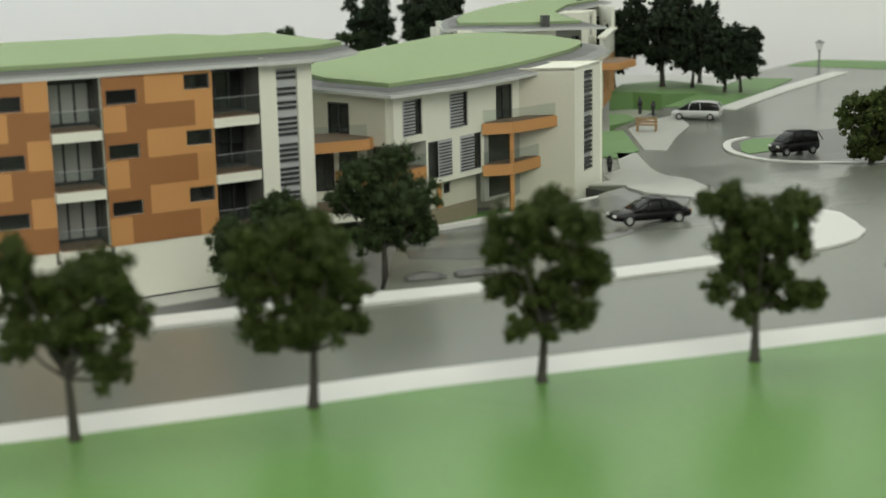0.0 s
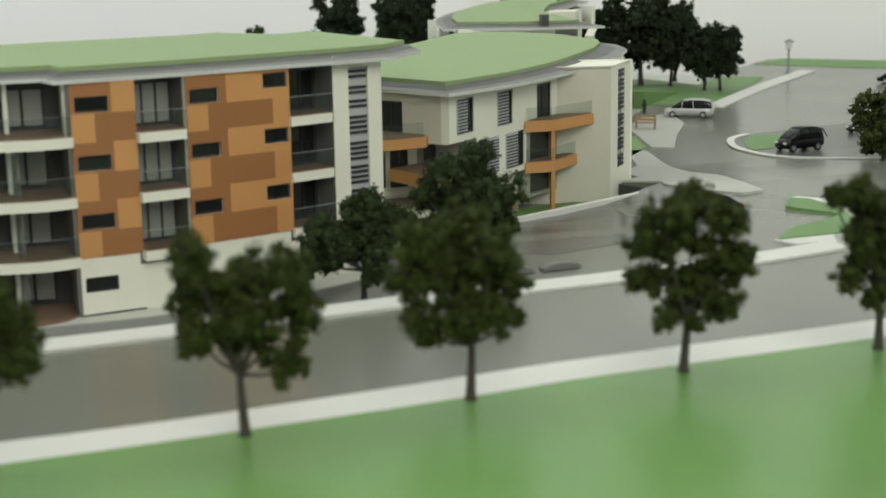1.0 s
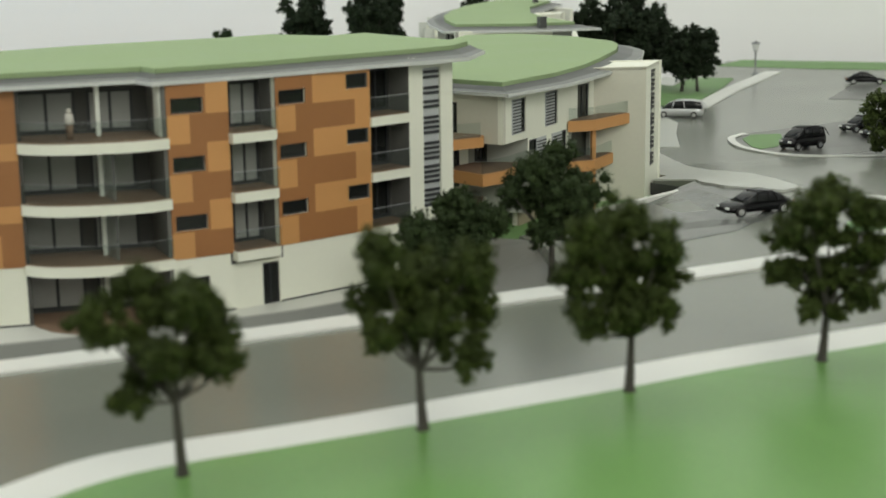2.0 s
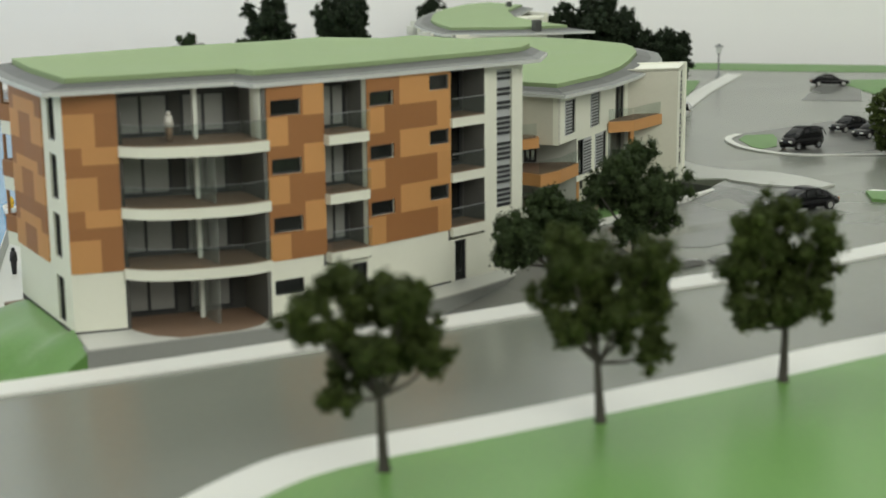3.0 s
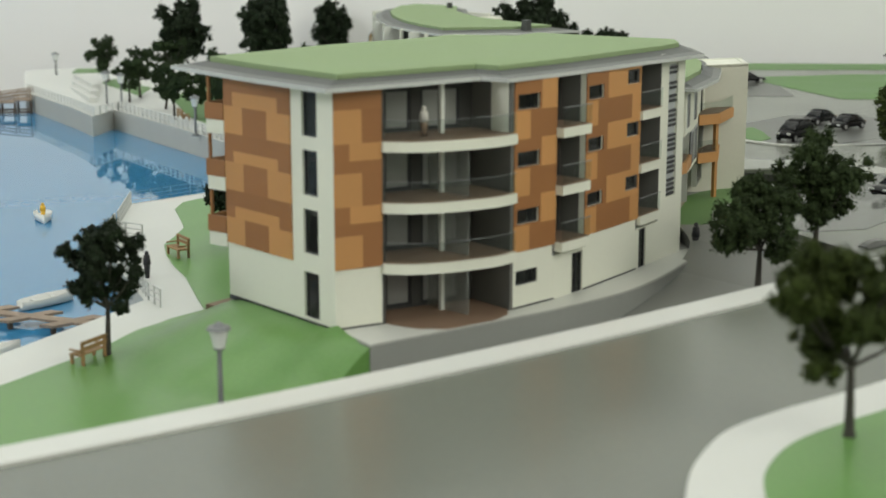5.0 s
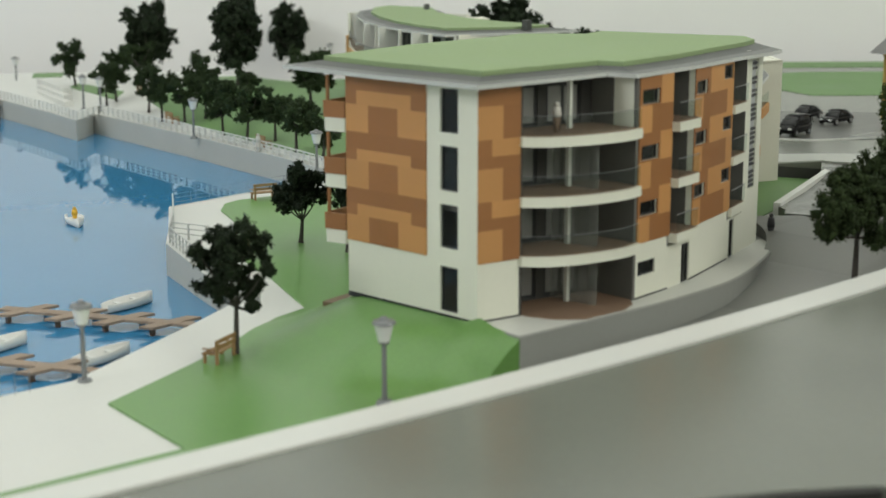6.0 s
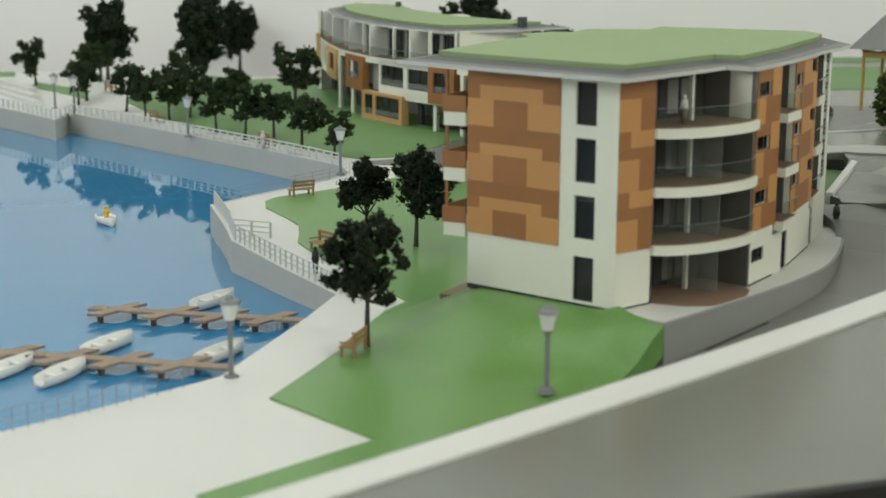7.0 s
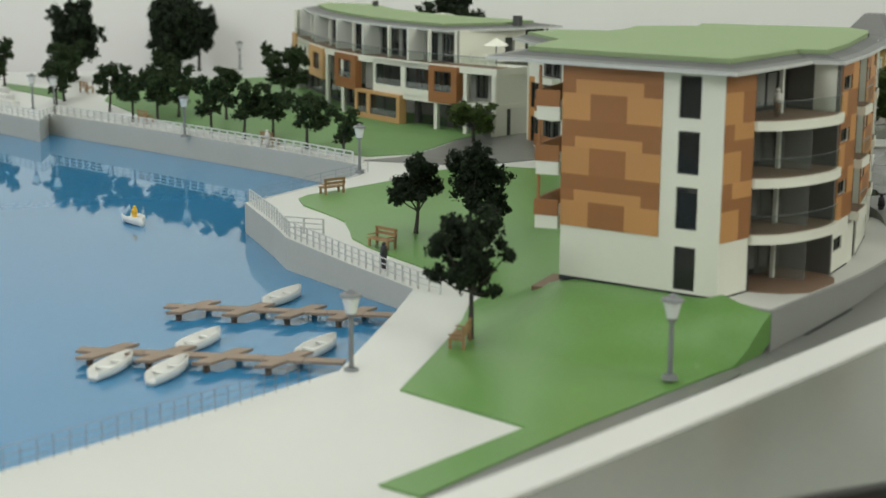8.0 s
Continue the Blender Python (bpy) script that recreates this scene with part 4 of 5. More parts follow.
F = [(56.5, 144), (49.2, 134.7), (44.7, 128.5), (42.6, 124.8), (40.0, 119.6), (39.1, 116.8), (37.5, 111.5), (36.5, 107.1), (35.9, 103.2), (35.4, 98.4)]
Z1, Z2, Z3, Z4 = 2.0, 5.0, 8.4, 11.75


def bay3(a, b, z0, z1, m, holes, out=0.0, frame=None):
    d = (Vector(b) - Vector(a)).normalized()
    n = Vector((d.y, -d.x)) * out
    a2, b2 = Vector(a) + n, Vector(b) + n
    part("wall", wall_panel(a2, b2, z0, z1, 0.4 + max(out, 0), holes), m, garden)
    for h in holes:
        window_in(garden, a2, b2, *h, mullions=1, rim=0.12, back=0.2)


bay3(F[0], F[1], Z2, Z3, WHITE, [(3.2, 5.0, 5.7, 7.8), (6.4, 8.6, 5.7, 7.8), (9.4, 11.2, 5.7, 7.8)])
part("panel", plate(F[0], F[1], 0.0, 2.2, Z2, Z3 + 0.6, 0.0, 0.3), TAN, garden, "pale orange end panel")
bay3(F[1], F[2], Z2, Z3, TAN, [(2.2, 5.6, 5.9, 7.8)], 0.25)
# the set-back bays among these get grey walls as painted shade
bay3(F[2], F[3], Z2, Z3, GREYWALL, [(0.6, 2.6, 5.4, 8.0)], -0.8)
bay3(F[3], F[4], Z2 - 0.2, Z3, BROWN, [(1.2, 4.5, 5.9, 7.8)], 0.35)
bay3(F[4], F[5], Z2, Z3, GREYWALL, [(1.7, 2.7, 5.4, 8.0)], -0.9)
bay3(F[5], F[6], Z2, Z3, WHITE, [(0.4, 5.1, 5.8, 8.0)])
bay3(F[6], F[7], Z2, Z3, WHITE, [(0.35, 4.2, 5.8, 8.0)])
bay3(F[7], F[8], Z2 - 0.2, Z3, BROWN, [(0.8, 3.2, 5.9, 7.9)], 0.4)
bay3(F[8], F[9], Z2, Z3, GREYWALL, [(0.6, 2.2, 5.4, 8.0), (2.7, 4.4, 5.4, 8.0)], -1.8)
bay3(F[4], F[6], Z1, Z2, TAN, [(0.5, 2.3, 2.6, 4.7), (2.9, 7.9, 2.6, 4.7)], 0.45)
for a, b, s0, s1, z, out in ((F[3], F[4], 1.25, 4.45, 5.95, 0.3), (F[5], F[6], 0.45, 5.05, 5.85, -0.05), (F[6], F[7], 0.4, 4.15, 5.85, -0.05), (F[7], F[8], 0.85, 3.15, 5.95, 0.35), (F[4], F[6], 0.55, 2.25, 2.65, 0.4), (F[4], F[6], 2.95, 7.85, 2.65, 0.4)):
    part("window_rail", plate(a, b, s0, s1, z, z + 0.62, out - 0.06, out - 0.02), RAILSCREEN, garden, "grey glass guard across the window")
# set-back ground floor, painted dark for the shade behind the columns
bay3(F[0], F[4], Z1 - 0.8, Z2, INSIDE, [(2, 8, 2.3, 4.6), (11, 17, 2.3, 4.6), (20, 25, 2.3, 4.6)], -1.5)
bay3(F[6], F[9], Z1 - 0.8, Z2, INSIDE, [(0.6, 4.8, 2.0, 4.6), (5.8, 8.2, 2.0, 4.6), (8.8, 12.2, 2.0, 4.6)], -1.6)
for x, y in ((36.5, 106.4), (35.7, 102.2), (35.5, 98.7), (44.2, 127.6), (41.8, 123.2)):
    part("column", box(x - 0.2, x + 0.2, y - 0.2, y + 0.2, Z1 - 1.0, Z3 - 0.5), WHITE, garden)
part("plinth", prism([(36.4, 110.6), (35.2, 106), (34.6, 98.0), (40, 97.4), (41, 110)], 1.2, 1.75), DECK, garden)
bow3 = F + [(40, 97.6), (44, 118), (58, 138)]
part("slab", prism(bow3, Z3 - 0.5, Z3 + 0.15), WHITE, garden)
part("slab", prism([F[6], F[7], F[8], F[9], (39, 97.8), (40, 110)], Z2 - 0.35, Z2 + 0.1), WHITE, garden)
for a, b in zip(F, F[1:]):
    part("deck", plate(a, b, 0.0, (Vector(b) - Vector(a)).length, Z3 + 0.154, Z3 + 0.18, -2.2, -0.06), DECK, garden)
    rail = part("balcony_rail", plate(a, b, 0.05, (Vector(b) - Vector(a)).length - 0.05, Z3 + 0.2, Z3 + 1.1, -0.15, -0.11), RAILGLASS, garden, "clear glass terrace rail")
    part("handrail", plate(a, b, 0.0, (Vector(b) - Vector(a)).length, Z3 + 1.1, Z3 + 1.16, -0.17, -0.09), STEEL, rail)
T_ = [(58.2, 142), (51.6, 133.6), (46.0, 125.4), (42.2, 118.6), (39.4, 110.4), (38.2, 105.2)]
for a, b in zip(T_, T_[1:]):
    n = (Vector(b) - Vector(a)).length
    part("wall", wall_panel(a, b, Z3, Z4, 0.3, [(0.5, n / 2 - 0.3, Z3 + 0.2, Z4 - 0.4), (n / 2 + 0.3, n - 0.5, Z3 + 0.2, Z4 - 0.4)]), GREYWALL, garden)
    for h in ((0.5, n / 2 - 0.3, Z3 + 0.2, Z4 - 0.4), (n / 2 + 0.3, n - 0.5, Z3 + 0.2, Z4 - 0.4)):
        window_in(garden, a, b, *h, mullions=2, rim=0.12, back=0.2)
    part("fin", plate(a, b, -0.15, 0.15, Z3 + 0.1, Z4, -0.1, 2.0), PALE, garden)
    part("column", plate(a, b, n / 2 - 0.15, n / 2 + 0.15, Z3 + 0.1, Z4, 1.2, 1.5), WHITE, garden)
part("wall", wall_panel((38.2, 105.2), (47.5, 103.4), Z3, Z4, 0.4, [(6.6, 8.0, 8.8, 10.8)]), WHITE, garden)
part("wall", wall_panel((35.4, 98.4), (47.2, 97.0), Z1 - 1.2, Z3, 0.4, [(5.0, 7.0, 5.6, 7.4)]), WHITE, garden)
EA, EB, EC = (47.2, 97.0), (58.2, 118.6), (64.3, 130.6)
part("wall", wall_panel(EA, EB, Z1, Z3, 0.4), WHITE, garden)
east_holes = [(0.8, 2.0, 3.4, 5.6), (4.2, 5.6, 3.4, 5.6), (8.0, 9.4, 3.4, 5.6), (11.0, 12.4, 3.4, 5.6)]
part("wall", wall_panel(EB, EC, Z1, 6.9, 0.4, east_holes), ORANGE, garden)
for h in east_holes:
    window_in(garden, EB, EC, *h, mullions=0, rim=0.12, back=0.2)
part("wall", wall_panel(EB, EC, 6.9, 9.3, 0.4, [(10.0, 11.6, 7.7, 8.7)]), PALE, garden)
window_in(garden, EB, EC, 10.0, 11.6, 7.7, 8.7, mullions=0, rim=0.12, back=0.2)
part("slab", plate(EB, EC, -0.2, 13.6, 9.3, 9.5, -0.6, 0.3), WHITE, garden)
part("balcony", prism([(56.6, 116.2), (58.8, 115.7), (62.0, 118.9), (61.6, 121.6), (59.9, 122.0)], 6.25, 6.95), ORANGE, garden, "orange balcony")
part("deck", prism([(56.8, 116.4), (58.7, 116.0), (61.7, 119.0), (61.3, 121.4), (59.9, 121.8)], 6.954, 7.0), DECK, garden)
part("wall", wall_panel(EC, (64.0, 144), Z1, Z4, 0.4), WHITE, garden)
part("wall", wall_panel((64.0, 144), (56.5, 144), Z1, Z4, 0.4), WHITE, garden)
part("wall", wall_panel((47.5, 103.4), (51.0, 106.0), Z3, Z4, 0.4, [(0.5, 1.9, 8.5, 10.8), (2.6, 4.0, 8.5, 10.8)]), GREYWALL, garden)
for h in ((0.5, 1.9, 8.5, 10.8), (2.6, 4.0, 8.5, 10.8)):
    window_in(garden, (47.5, 103.4), (51.0, 106.0), *h, mullions=0, rim=0.12, back=0.2)
part("wall", wall_panel((51.0, 106.0), (53.2, 118.8), Z3, Z4, 0.4), PALE, garden)
part("wall", wall_panel((55.4, 122.7), (62.8, 136), Z3, Z4, 0.4), PALE, garden)
Q = [(53.1, 118.9), (56.8, 119.5), (58.9, 122.7), (55.4, 122.6)]
for p, q, hole in ((Q[0], Q[1], ()), (Q[1], Q[2], [(1.2, 2.3, 9.4, 11.7)]), (Q[2], Q[3], ()), (Q[3], Q[0], ())):
    part("wall", wall_panel(p, q, Z3 - 1.0, 12.05, 0.3, hole), WHITE, garden)
window_in(garden, Q[1], Q[2], 1.2, 2.3, 9.4, 11.7, mullions=0, rim=0.12, back=0.2)
part("tower_roof", prism([(53.5, 119.25), (56.6, 119.8), (58.4, 122.4), (55.5, 122.3)], 11.8, 11.95), WHITE, garden)
G3 = [(39.2, 107.6), (40.8, 113.5), (43.2, 119.6), (47.6, 127.6), (53.2, 135.8), (60.5, 143.8), (65.0, 146.0), (65.5, 138.5), (58.2, 129.5), (53.0, 119.0), (51.2, 112), (50.4, 104.2), (45.5, 104.6)]
E3 = [(37.4, 106.0), (39.3, 113.8), (41.6, 120.2), (46.2, 128.6), (52.0, 137.0), (59.6, 145.4), (66.0, 147.6), (67.2, 138.8), (59.6, 129), (54.2, 118.7), (52.5, 111.6), (51.9, 101.8), (44.8, 102.8)]
roof(garden, G3, E3, 11.6, 12.05)
part("chimney", box(46.2, 46.9, 103.4, 104.1, 11.7, 12.95), EAVE, garden, "grey roof vent")
part("chimney", box(61.6, 62.1, 135.2, 135.7, 12.0, 12.9), EAVE, garden, "grey roof vent")
# ---- trees: trunk with limbs, crown of foam lobes that break up into small clumps and sprigs ----
def grown_lobes(seed, count, wide, tall):
    """Limb ends of a tree 7.5 tall: uneven lobes (u, height, radius, depth) that leave gaps between them."""
    rng = np.random.default_rng(seed)
    out, tries = [], 0
    while len(out) < count and tries < 3000:
        tries += 1
        h = rng.random()
        spread = wide * (0.35 + 0.65 * math.sin(math.pi * (0.1 + 0.75 * h)))
        a, q = rng.uniform(0, 2 * math.pi), 0.3 + 0.55 * rng.random() ** 0.6
        c = (math.cos(a) * spread * q, 7.0 - tall + (tall - 0.5) * h, rng.uniform(0.7, 1.1), math.sin(a) * spread * q)
        if all(math.dist((c[0], c[1] * 1.1, c[3]), (o[0], o[1] * 1.1, o[3])) > 1.25 - 0.3 * tries / 3000 for o in out):
            out.append(c)
    return out


def tree_meshes(seed, lobes, flakes, flake, foliage_mat, fork=2.2, facing=0.0, girth=1.0):
    """Trunk and limbs as one mesh, crown as another. lobes: (u, height, radius) with u along the facing angle, or with a depth as a fourth number."""
    rng = np.random.default_rng(seed)
    bark = bmesh.new()
    lean = rng.uniform(-0.15, 0.15, 2)
    top = Vector((lean[0], lean[1], fork))
    rod((0, 0, -0.15), (0, 0, 0.22), 0.30 * girth, 0.2 * girth, 9, bark)
    rod((0, 0, 0.2), (lean[0] * 0.6, lean[1] * 0.6, fork * 0.55), 0.2 * girth, 0.16 * girth, 9, bark)
    rod((lean[0] * 0.6, lean[1] * 0.6, fork * 0.54), top, 0.16 * girth, 0.13 * girth, 9, bark)
    ca, sa = math.cos(radians(facing)), math.sin(radians(facing))
    centres, radii = [], []
    heart = np.array([0.0, 0.0, sum(o[1] for o in lobes) / len(lobes)])
    for i, lobe in enumerate(lobes):
        u, h, r = lobe[:3]
        v = lobe[3] if len(lobe) > 3 else (0.55 + 0.4 * rng.random()) * (1 if i % 2 else -1) * max(0.2, 1.5 - 0.32 * abs(u))
        c = np.array([u * ca - v * sa, u * sa + v * ca, h])
        mid = top.lerp(Vector(c), 0.5) + Vector((0, 0, -0.18))
        rod(top - Vector((0, 0, 0.05)), mid, 0.085 * girth, 0.06 * girth, 5, bark)
        rod(mid, Vector(c), 0.06 * girth, 0.03 * girth, 5, bark)
        cloud = [(c, r), (c * 0.5 + heart * 0.5, 0.55 * r)]
        if i:
            cloud.append(((c + last) / 2 + rng.normal(size=3) * 0.15, 0.58 * r))
        last = c
        for q, w in cloud:
            for k in range(int(12 + 17 * w)):
                d = rng.normal(size=3) * (1, 1, 0.85)
                d /= np.linalg.norm(d)
                centres.append(q + d * w * rng.uniform(0.2, 0.95))
                radii.append(w * rng.uniform(0.13, 0.36) + 0.05)
    centres, radii = np.array(centres), np.array(radii)
    verts, faces = [], []
    ball = bmesh.new()
    bmesh.ops.create_icosphere(ball, subdivisions=1, radius=1)
    unit = np.array([v.co[:] for v in ball.verts])
    tris = np.array([[v.index for v in f.verts] for f in ball.faces])
    ball.free()
    for c, r in zip(centres, radii):
        wob = 1 + 0.22 * np.sin(unit @ rng.normal(size=3) * 4 + rng.random() * 6) + 0.16 * rng.normal(size=len(unit))
        faces.extend(map(tuple, tris + len(verts)))
        verts.extend(map(tuple, c + unit * (r * 0.72 * wob)[:, None]))
    share = radii ** 2 / (radii ** 2).sum()
    per = np.maximum(8, (flakes * share).astype(int))
    own = np.repeat(np.arange(len(radii)), per)
    n_all = len(own)
    d = rng.normal(size=(n_all, 3))
    d /= np.linalg.norm(d, axis=1)[:, None]
    pos = centres[own] + d * (radii[own] * (0.74 + 0.62 * rng.random(n_all) ** 1.6))[:, None]
    n = d + 0.8 * rng.normal(size=(n_all, 3))
    n /= np.linalg.norm(n, axis=1)[:, None]
    u = rng.normal(size=(n_all, 3))
    u -= n * (u * n).sum(1)[:, None]
    u /= np.linalg.norm(u, axis=1)[:, None]
    v = np.cross(n, u)
    s = flake * (0.5 + rng.random(n_all))[:, None]
    quad = np.stack([pos - u * s, pos - v * s * 0.7, pos + u * s * 0.9 + n * s * 0.35, pos + v * s * 0.75], 1).reshape(-1, 3)
    k = len(verts)
    verts.extend(map(tuple, quad))
    faces.extend(map(tuple, np.arange(4 * n_all).reshape(-1, 4) + k))
    crown = bpy.data.meshes.new("crown")
    crown.from_pydata([tuple(S * x for x in p) for p in verts], [], faces)
    crown.materials.append(foliage_mat)
    bark.transform(Matrix.Scale(S, 4))
    trunk = bpy.data.meshes.new("trunk")
    bark.to_mesh(trunk)
    bark.free()
    trunk.materials.append(BARK)
    return trunk, crown


def tree(proto, x, y, z, height, width, spin, label, group):
    trunk, crown = proto
    t = new("tree")
    for name, me in (("trunk", trunk), ("crown", crown)):
        o = new(name, me)
        o.parent = t
    k, w = height / 7.5, width / 5.2
    t.matrix_world = Matrix.Translation(Vector((x, y, z)) * S) @ Matrix.Rotation(radians(spin), 4, "Z") @ Matrix.Diagonal((w, w, k, 1))
    return tagged(t, label, "tree", group)


ROW = "trees along the road"
ROAD_TREES = (
    (-8.5, 22.45, -30, 2.7, [(-2.7, 5.5, 0.87), (-1.64, 6.4, 0.87), (-1.9, 5.0, 0.55), (-0.3, 5.9, 0.96), (0.87, 6.4, 0.92), (1.25, 5.0, 0.87), (1.83, 4.15, 0.73), (0.8, 3.75, 0.67), (-0.2, 4.5, 0.87), (-1.35, 3.9, 0.8), (-1.45, 2.95, 0.75), (-0.65, 3.35, 0.6)]),
    (0.34, 22.5, -21, 2.3, [(-1.4, 6.5, 1.05), (-1.8, 4.8, 0.8), (-1.4, 3.8, 0.8), (0.0, 5.6, 1.1), (1.8, 6.2, 0.9), (2.0, 4.4, 0.9), (1.8, 2.8, 0.75), (-0.2, 3.3, 0.95), (0.6, 4.4, 0.9), (-1.0, 5.2, 0.9)]),
    (8.9, 22.5, -21, 2.2, [(-1.7, 6.3, 1.05), (-0.2, 6.5, 1.05), (0.95, 6.0, 0.95), (1.5, 4.55, 0.84), (-2.1, 4.75, 0.95), (-0.6, 4.75, 1.15), (0.6, 3.5, 0.9), (1.6, 3.0, 0.7), (-1.7, 3.25, 0.9), (-1.5, 2.3, 0.4), (-0.4, 3.2, 0.75)]),
    (17.7, 22.3, -21, 2.1, [(-1.0, 6.2, 1.1), (0.35, 6.45, 1.0), (1.45, 6.3, 0.89), (-1.45, 5.0, 0.89), (1.9, 4.8, 0.89), (-1.35, 3.4, 0.89), (-0.8, 2.35, 0.6), (0.2, 3.3, 0.95), (1.35, 2.95, 0.85), (1.9, 4.1, 0.75), (0.35, 2.2, 0.45)]),
    (26.5, 22.1, -16, 2.2, [(-1.35, 6.5, 0.95), (-2.0, 6.3, 0.5), (0.0, 6.0, 1.05), (1.55, 6.05, 0.95), (-1.1, 4.8, 0.88), (1.55, 4.6, 0.95), (-1.55, 3.2, 0.75), (0.0, 3.9, 1.05), (1.55, 3.0, 0.85), (2.4, 2.55, 0.5), (-0.65, 2.4, 0.6), (0.45, 2.8, 0.75)]),
    (35.4, 22.4, 0, 2.3, grown_lobes(17, 12, 2.7, 4.9)),
)
for i, (x, y, facing, fork, lobes) in enumerate(ROAD_TREES):
    tree(tree_meshes(11 + i, lobes, 24000, 0.075, LEAF, fork, facing), x, y, z_town(x, y) + 0.14, 7.5, 5.2, 0, "model tree with green foam foliage on the road lawn", ROW)
LANE_TREES = (
    (10.8, 43.2, -30, 2.8, [(-1.75, 4.7, 1.25), (0.0, 5.9, 1.15), (-1.9, 3.3, 1.0), (0.0, 4.1, 1.25), (1.05, 3.1, 1.0), (1.45, 5.3, 1.15), (-0.9, 3.8, 1.0), (-0.7, 5.6, 0.9)]),
    (16.8, 44.2, -16, 2.2, [(-1.15, 6.1, 1.2), (0.6, 6.3, 1.15), (1.9, 4.8, 1.15), (-1.75, 4.5, 1.15), (0.3, 4.4, 1.4), (2.0, 3.1, 0.95), (-0.9, 2.8, 0.95), (0.9, 2.8, 1.1), (-2.3, 4.9, 0.7)]),
)
for i, (x, y, facing, fork, lobes) in enumerate(LANE_TREES):
    tree(tree_meshes(21 + i, lobes, 18000, 0.08, LEAFLANE, fork, facing), x, y, z_lane(x, y), 7.5, 5.2, 0, "dark green model tree beside the pavement strip", "trees beside the pavement")
GARDEN = "trees on the waterside lawns"
SHORE_TREES = (
    (-19.2, 61.2, -46, 2.6, [(0.8, 6.7, 0.8), (-0.75, 6.0, 0.86), (-1.75, 5.8, 0.5), (-1.35, 4.8, 0.86), (-0.05, 5.1, 0.86), (1.25, 5.8, 0.65), (1.85, 4.8, 0.58), (-1.85, 3.4, 0.58), (-0.6, 3.75, 0.8), (0.65, 3.5, 0.72), (1.1, 2.9, 0.42), (0.6, 2.3, 0.3), (-0.05, 6.0, 0.72)]),
    (0.1, 75.5, -53, 2.4, [(0.5, 5.9, 1.15), (-0.85, 5.2, 1.0), (1.85, 4.7, 1.05), (-0.5, 3.7, 1.05), (1.5, 3.2, 1.05), (2.2, 2.3, 0.6), (0.3, 2.8, 0.8), (0.6, 4.5, 1.0)]),
    (-0.8, 79.5, -50, 1.7, [(0.2, 4.9, 0.9), (0.77, 4.3, 0.75), (-0.9, 3.7, 0.8), (-1.3, 2.6, 0.72), (0.0, 3.2, 0.95), (1.15, 3.3, 0.75)]),
)
for i, (x, y, facing, fork, lobes) in enumerate(SHORE_TREES):
    tree(tree_meshes(41 + i, lobes, 11000, 0.1, LEAFBLACK, fork, facing, 0.85), x, y, z_mound(x, y), 7.5, 5.2, 0, "dark green model tree on the waterside lawn", GARDEN)
DARK_TREES = [tree_meshes(31 + i, grown_lobes(61 + i, 8, 2.45, 4.6), 5200, 0.11, LEAFDARK, 2.4) for i in range(5)]
BROAD_TREES = [tree_meshes(71 + i, grown_lobes(81 + i, 19, 2.7, 4.9), 8000, 0.12, LEAFBLACK, 2.2) for i in range(2)]
LOW_CROWN = tree_meshes(91, grown_lobes(92, 20, 3.2, 6.0), 9000, 0.11, LEAF, 1.4)[1]
PALE_TREES = [tree_meshes(51, grown_lobes(52, 11, 2.6, 5.0), 5000, 0.12, LEAFLIGHT, 2.0)]
for i, (x, y, h, w) in enumerate(((22.9, 106.9, 4.6, 4.0), (24.1, 112.5, 6.4, 4.8), (26.9, 119.6, 6.1, 4.4), (25.0, 121.8, 6.3, 4.7), (26.0, 127.4, 6.5, 4.4), (30.3, 136.9, 6.2, 4.2), (28.4, 138.1, 6.5, 4.4), (27.1, 140.6, 6.7, 4.2), (29.6, 147.3, 6.0, 4.2), (31.2, 130.5, 6.2, 4.4), (33.5, 143.5, 6.4, 4.4))):
    tree(DARK_TREES[i % 5], x, y, z_prom(x, y), h, w, 67 * i, "small dark model tree in the row behind the quay rail", "trees behind the quay")
tree(DARK_TREES[1], 39.6, 130.0, z_prom(39, 130), 8.4, 6.0, 30, "tall model tree before the garden building", GARDEN)
tree(PALE_TREES[0], 32.6, 99.0, z_prom(33, 99), 5.4, 5.0, 80, "small light green model tree before the garden building", GARDEN)
for i, (x, y, h, w) in enumerate(((45.5, 172.5, 11.2, 6.8), (49.6, 158.0, 11.6, 7.0), (75.5, 181, 10.6, 6.6), (34.8, 173.0, 6.2, 4.8), (43.2, 171.0, 6.4, 6.0), (53.5, 163.0, 11.8, 5.6), (31.5, 157.5, 6.6, 4.6), (29.6, 156.5, 5.6, 4.0))):
    tree(BROAD_TREES[i % 2] if h > 10 else DARK_TREES[(i + 2) % 5], x, y, z_prom(x, y), h, w, 51 * i, "large dark model tree before the white backdrop", "trees at the far edge")
for i, (x, y, h, w) in enumerate(((70.2, 130.6, 12.0, 8.8), (72.7, 128.0, 9.4, 5.4), (74.0, 122.4, 7.8, 5.4), (75.6, 121.7, 7.8, 5.2), (65.1, 132.8, 9.5, 6.4), (76.6, 134.4, 9.5, 6.0))):
    tree(BROAD_TREES[i % 2], x, y, z_town(x, y), h, w, 83 * i, "dark model tree beside the far street", "trees beside the far street")
for i, (x, y, h, w) in enumerate(((60.0, 69.1, 5.7, 4.6), (61.6, 69.3, 5.6, 4.4), (63.3, 67.0, 5.6, 4.6))):
    tree((BROAD_TREES[i % 2][0], LOW_CROWN), x, y, z_town(x, y), h, w, 83 * i, "dark green model tree beside the parking bay", "trees beside the parking bay")
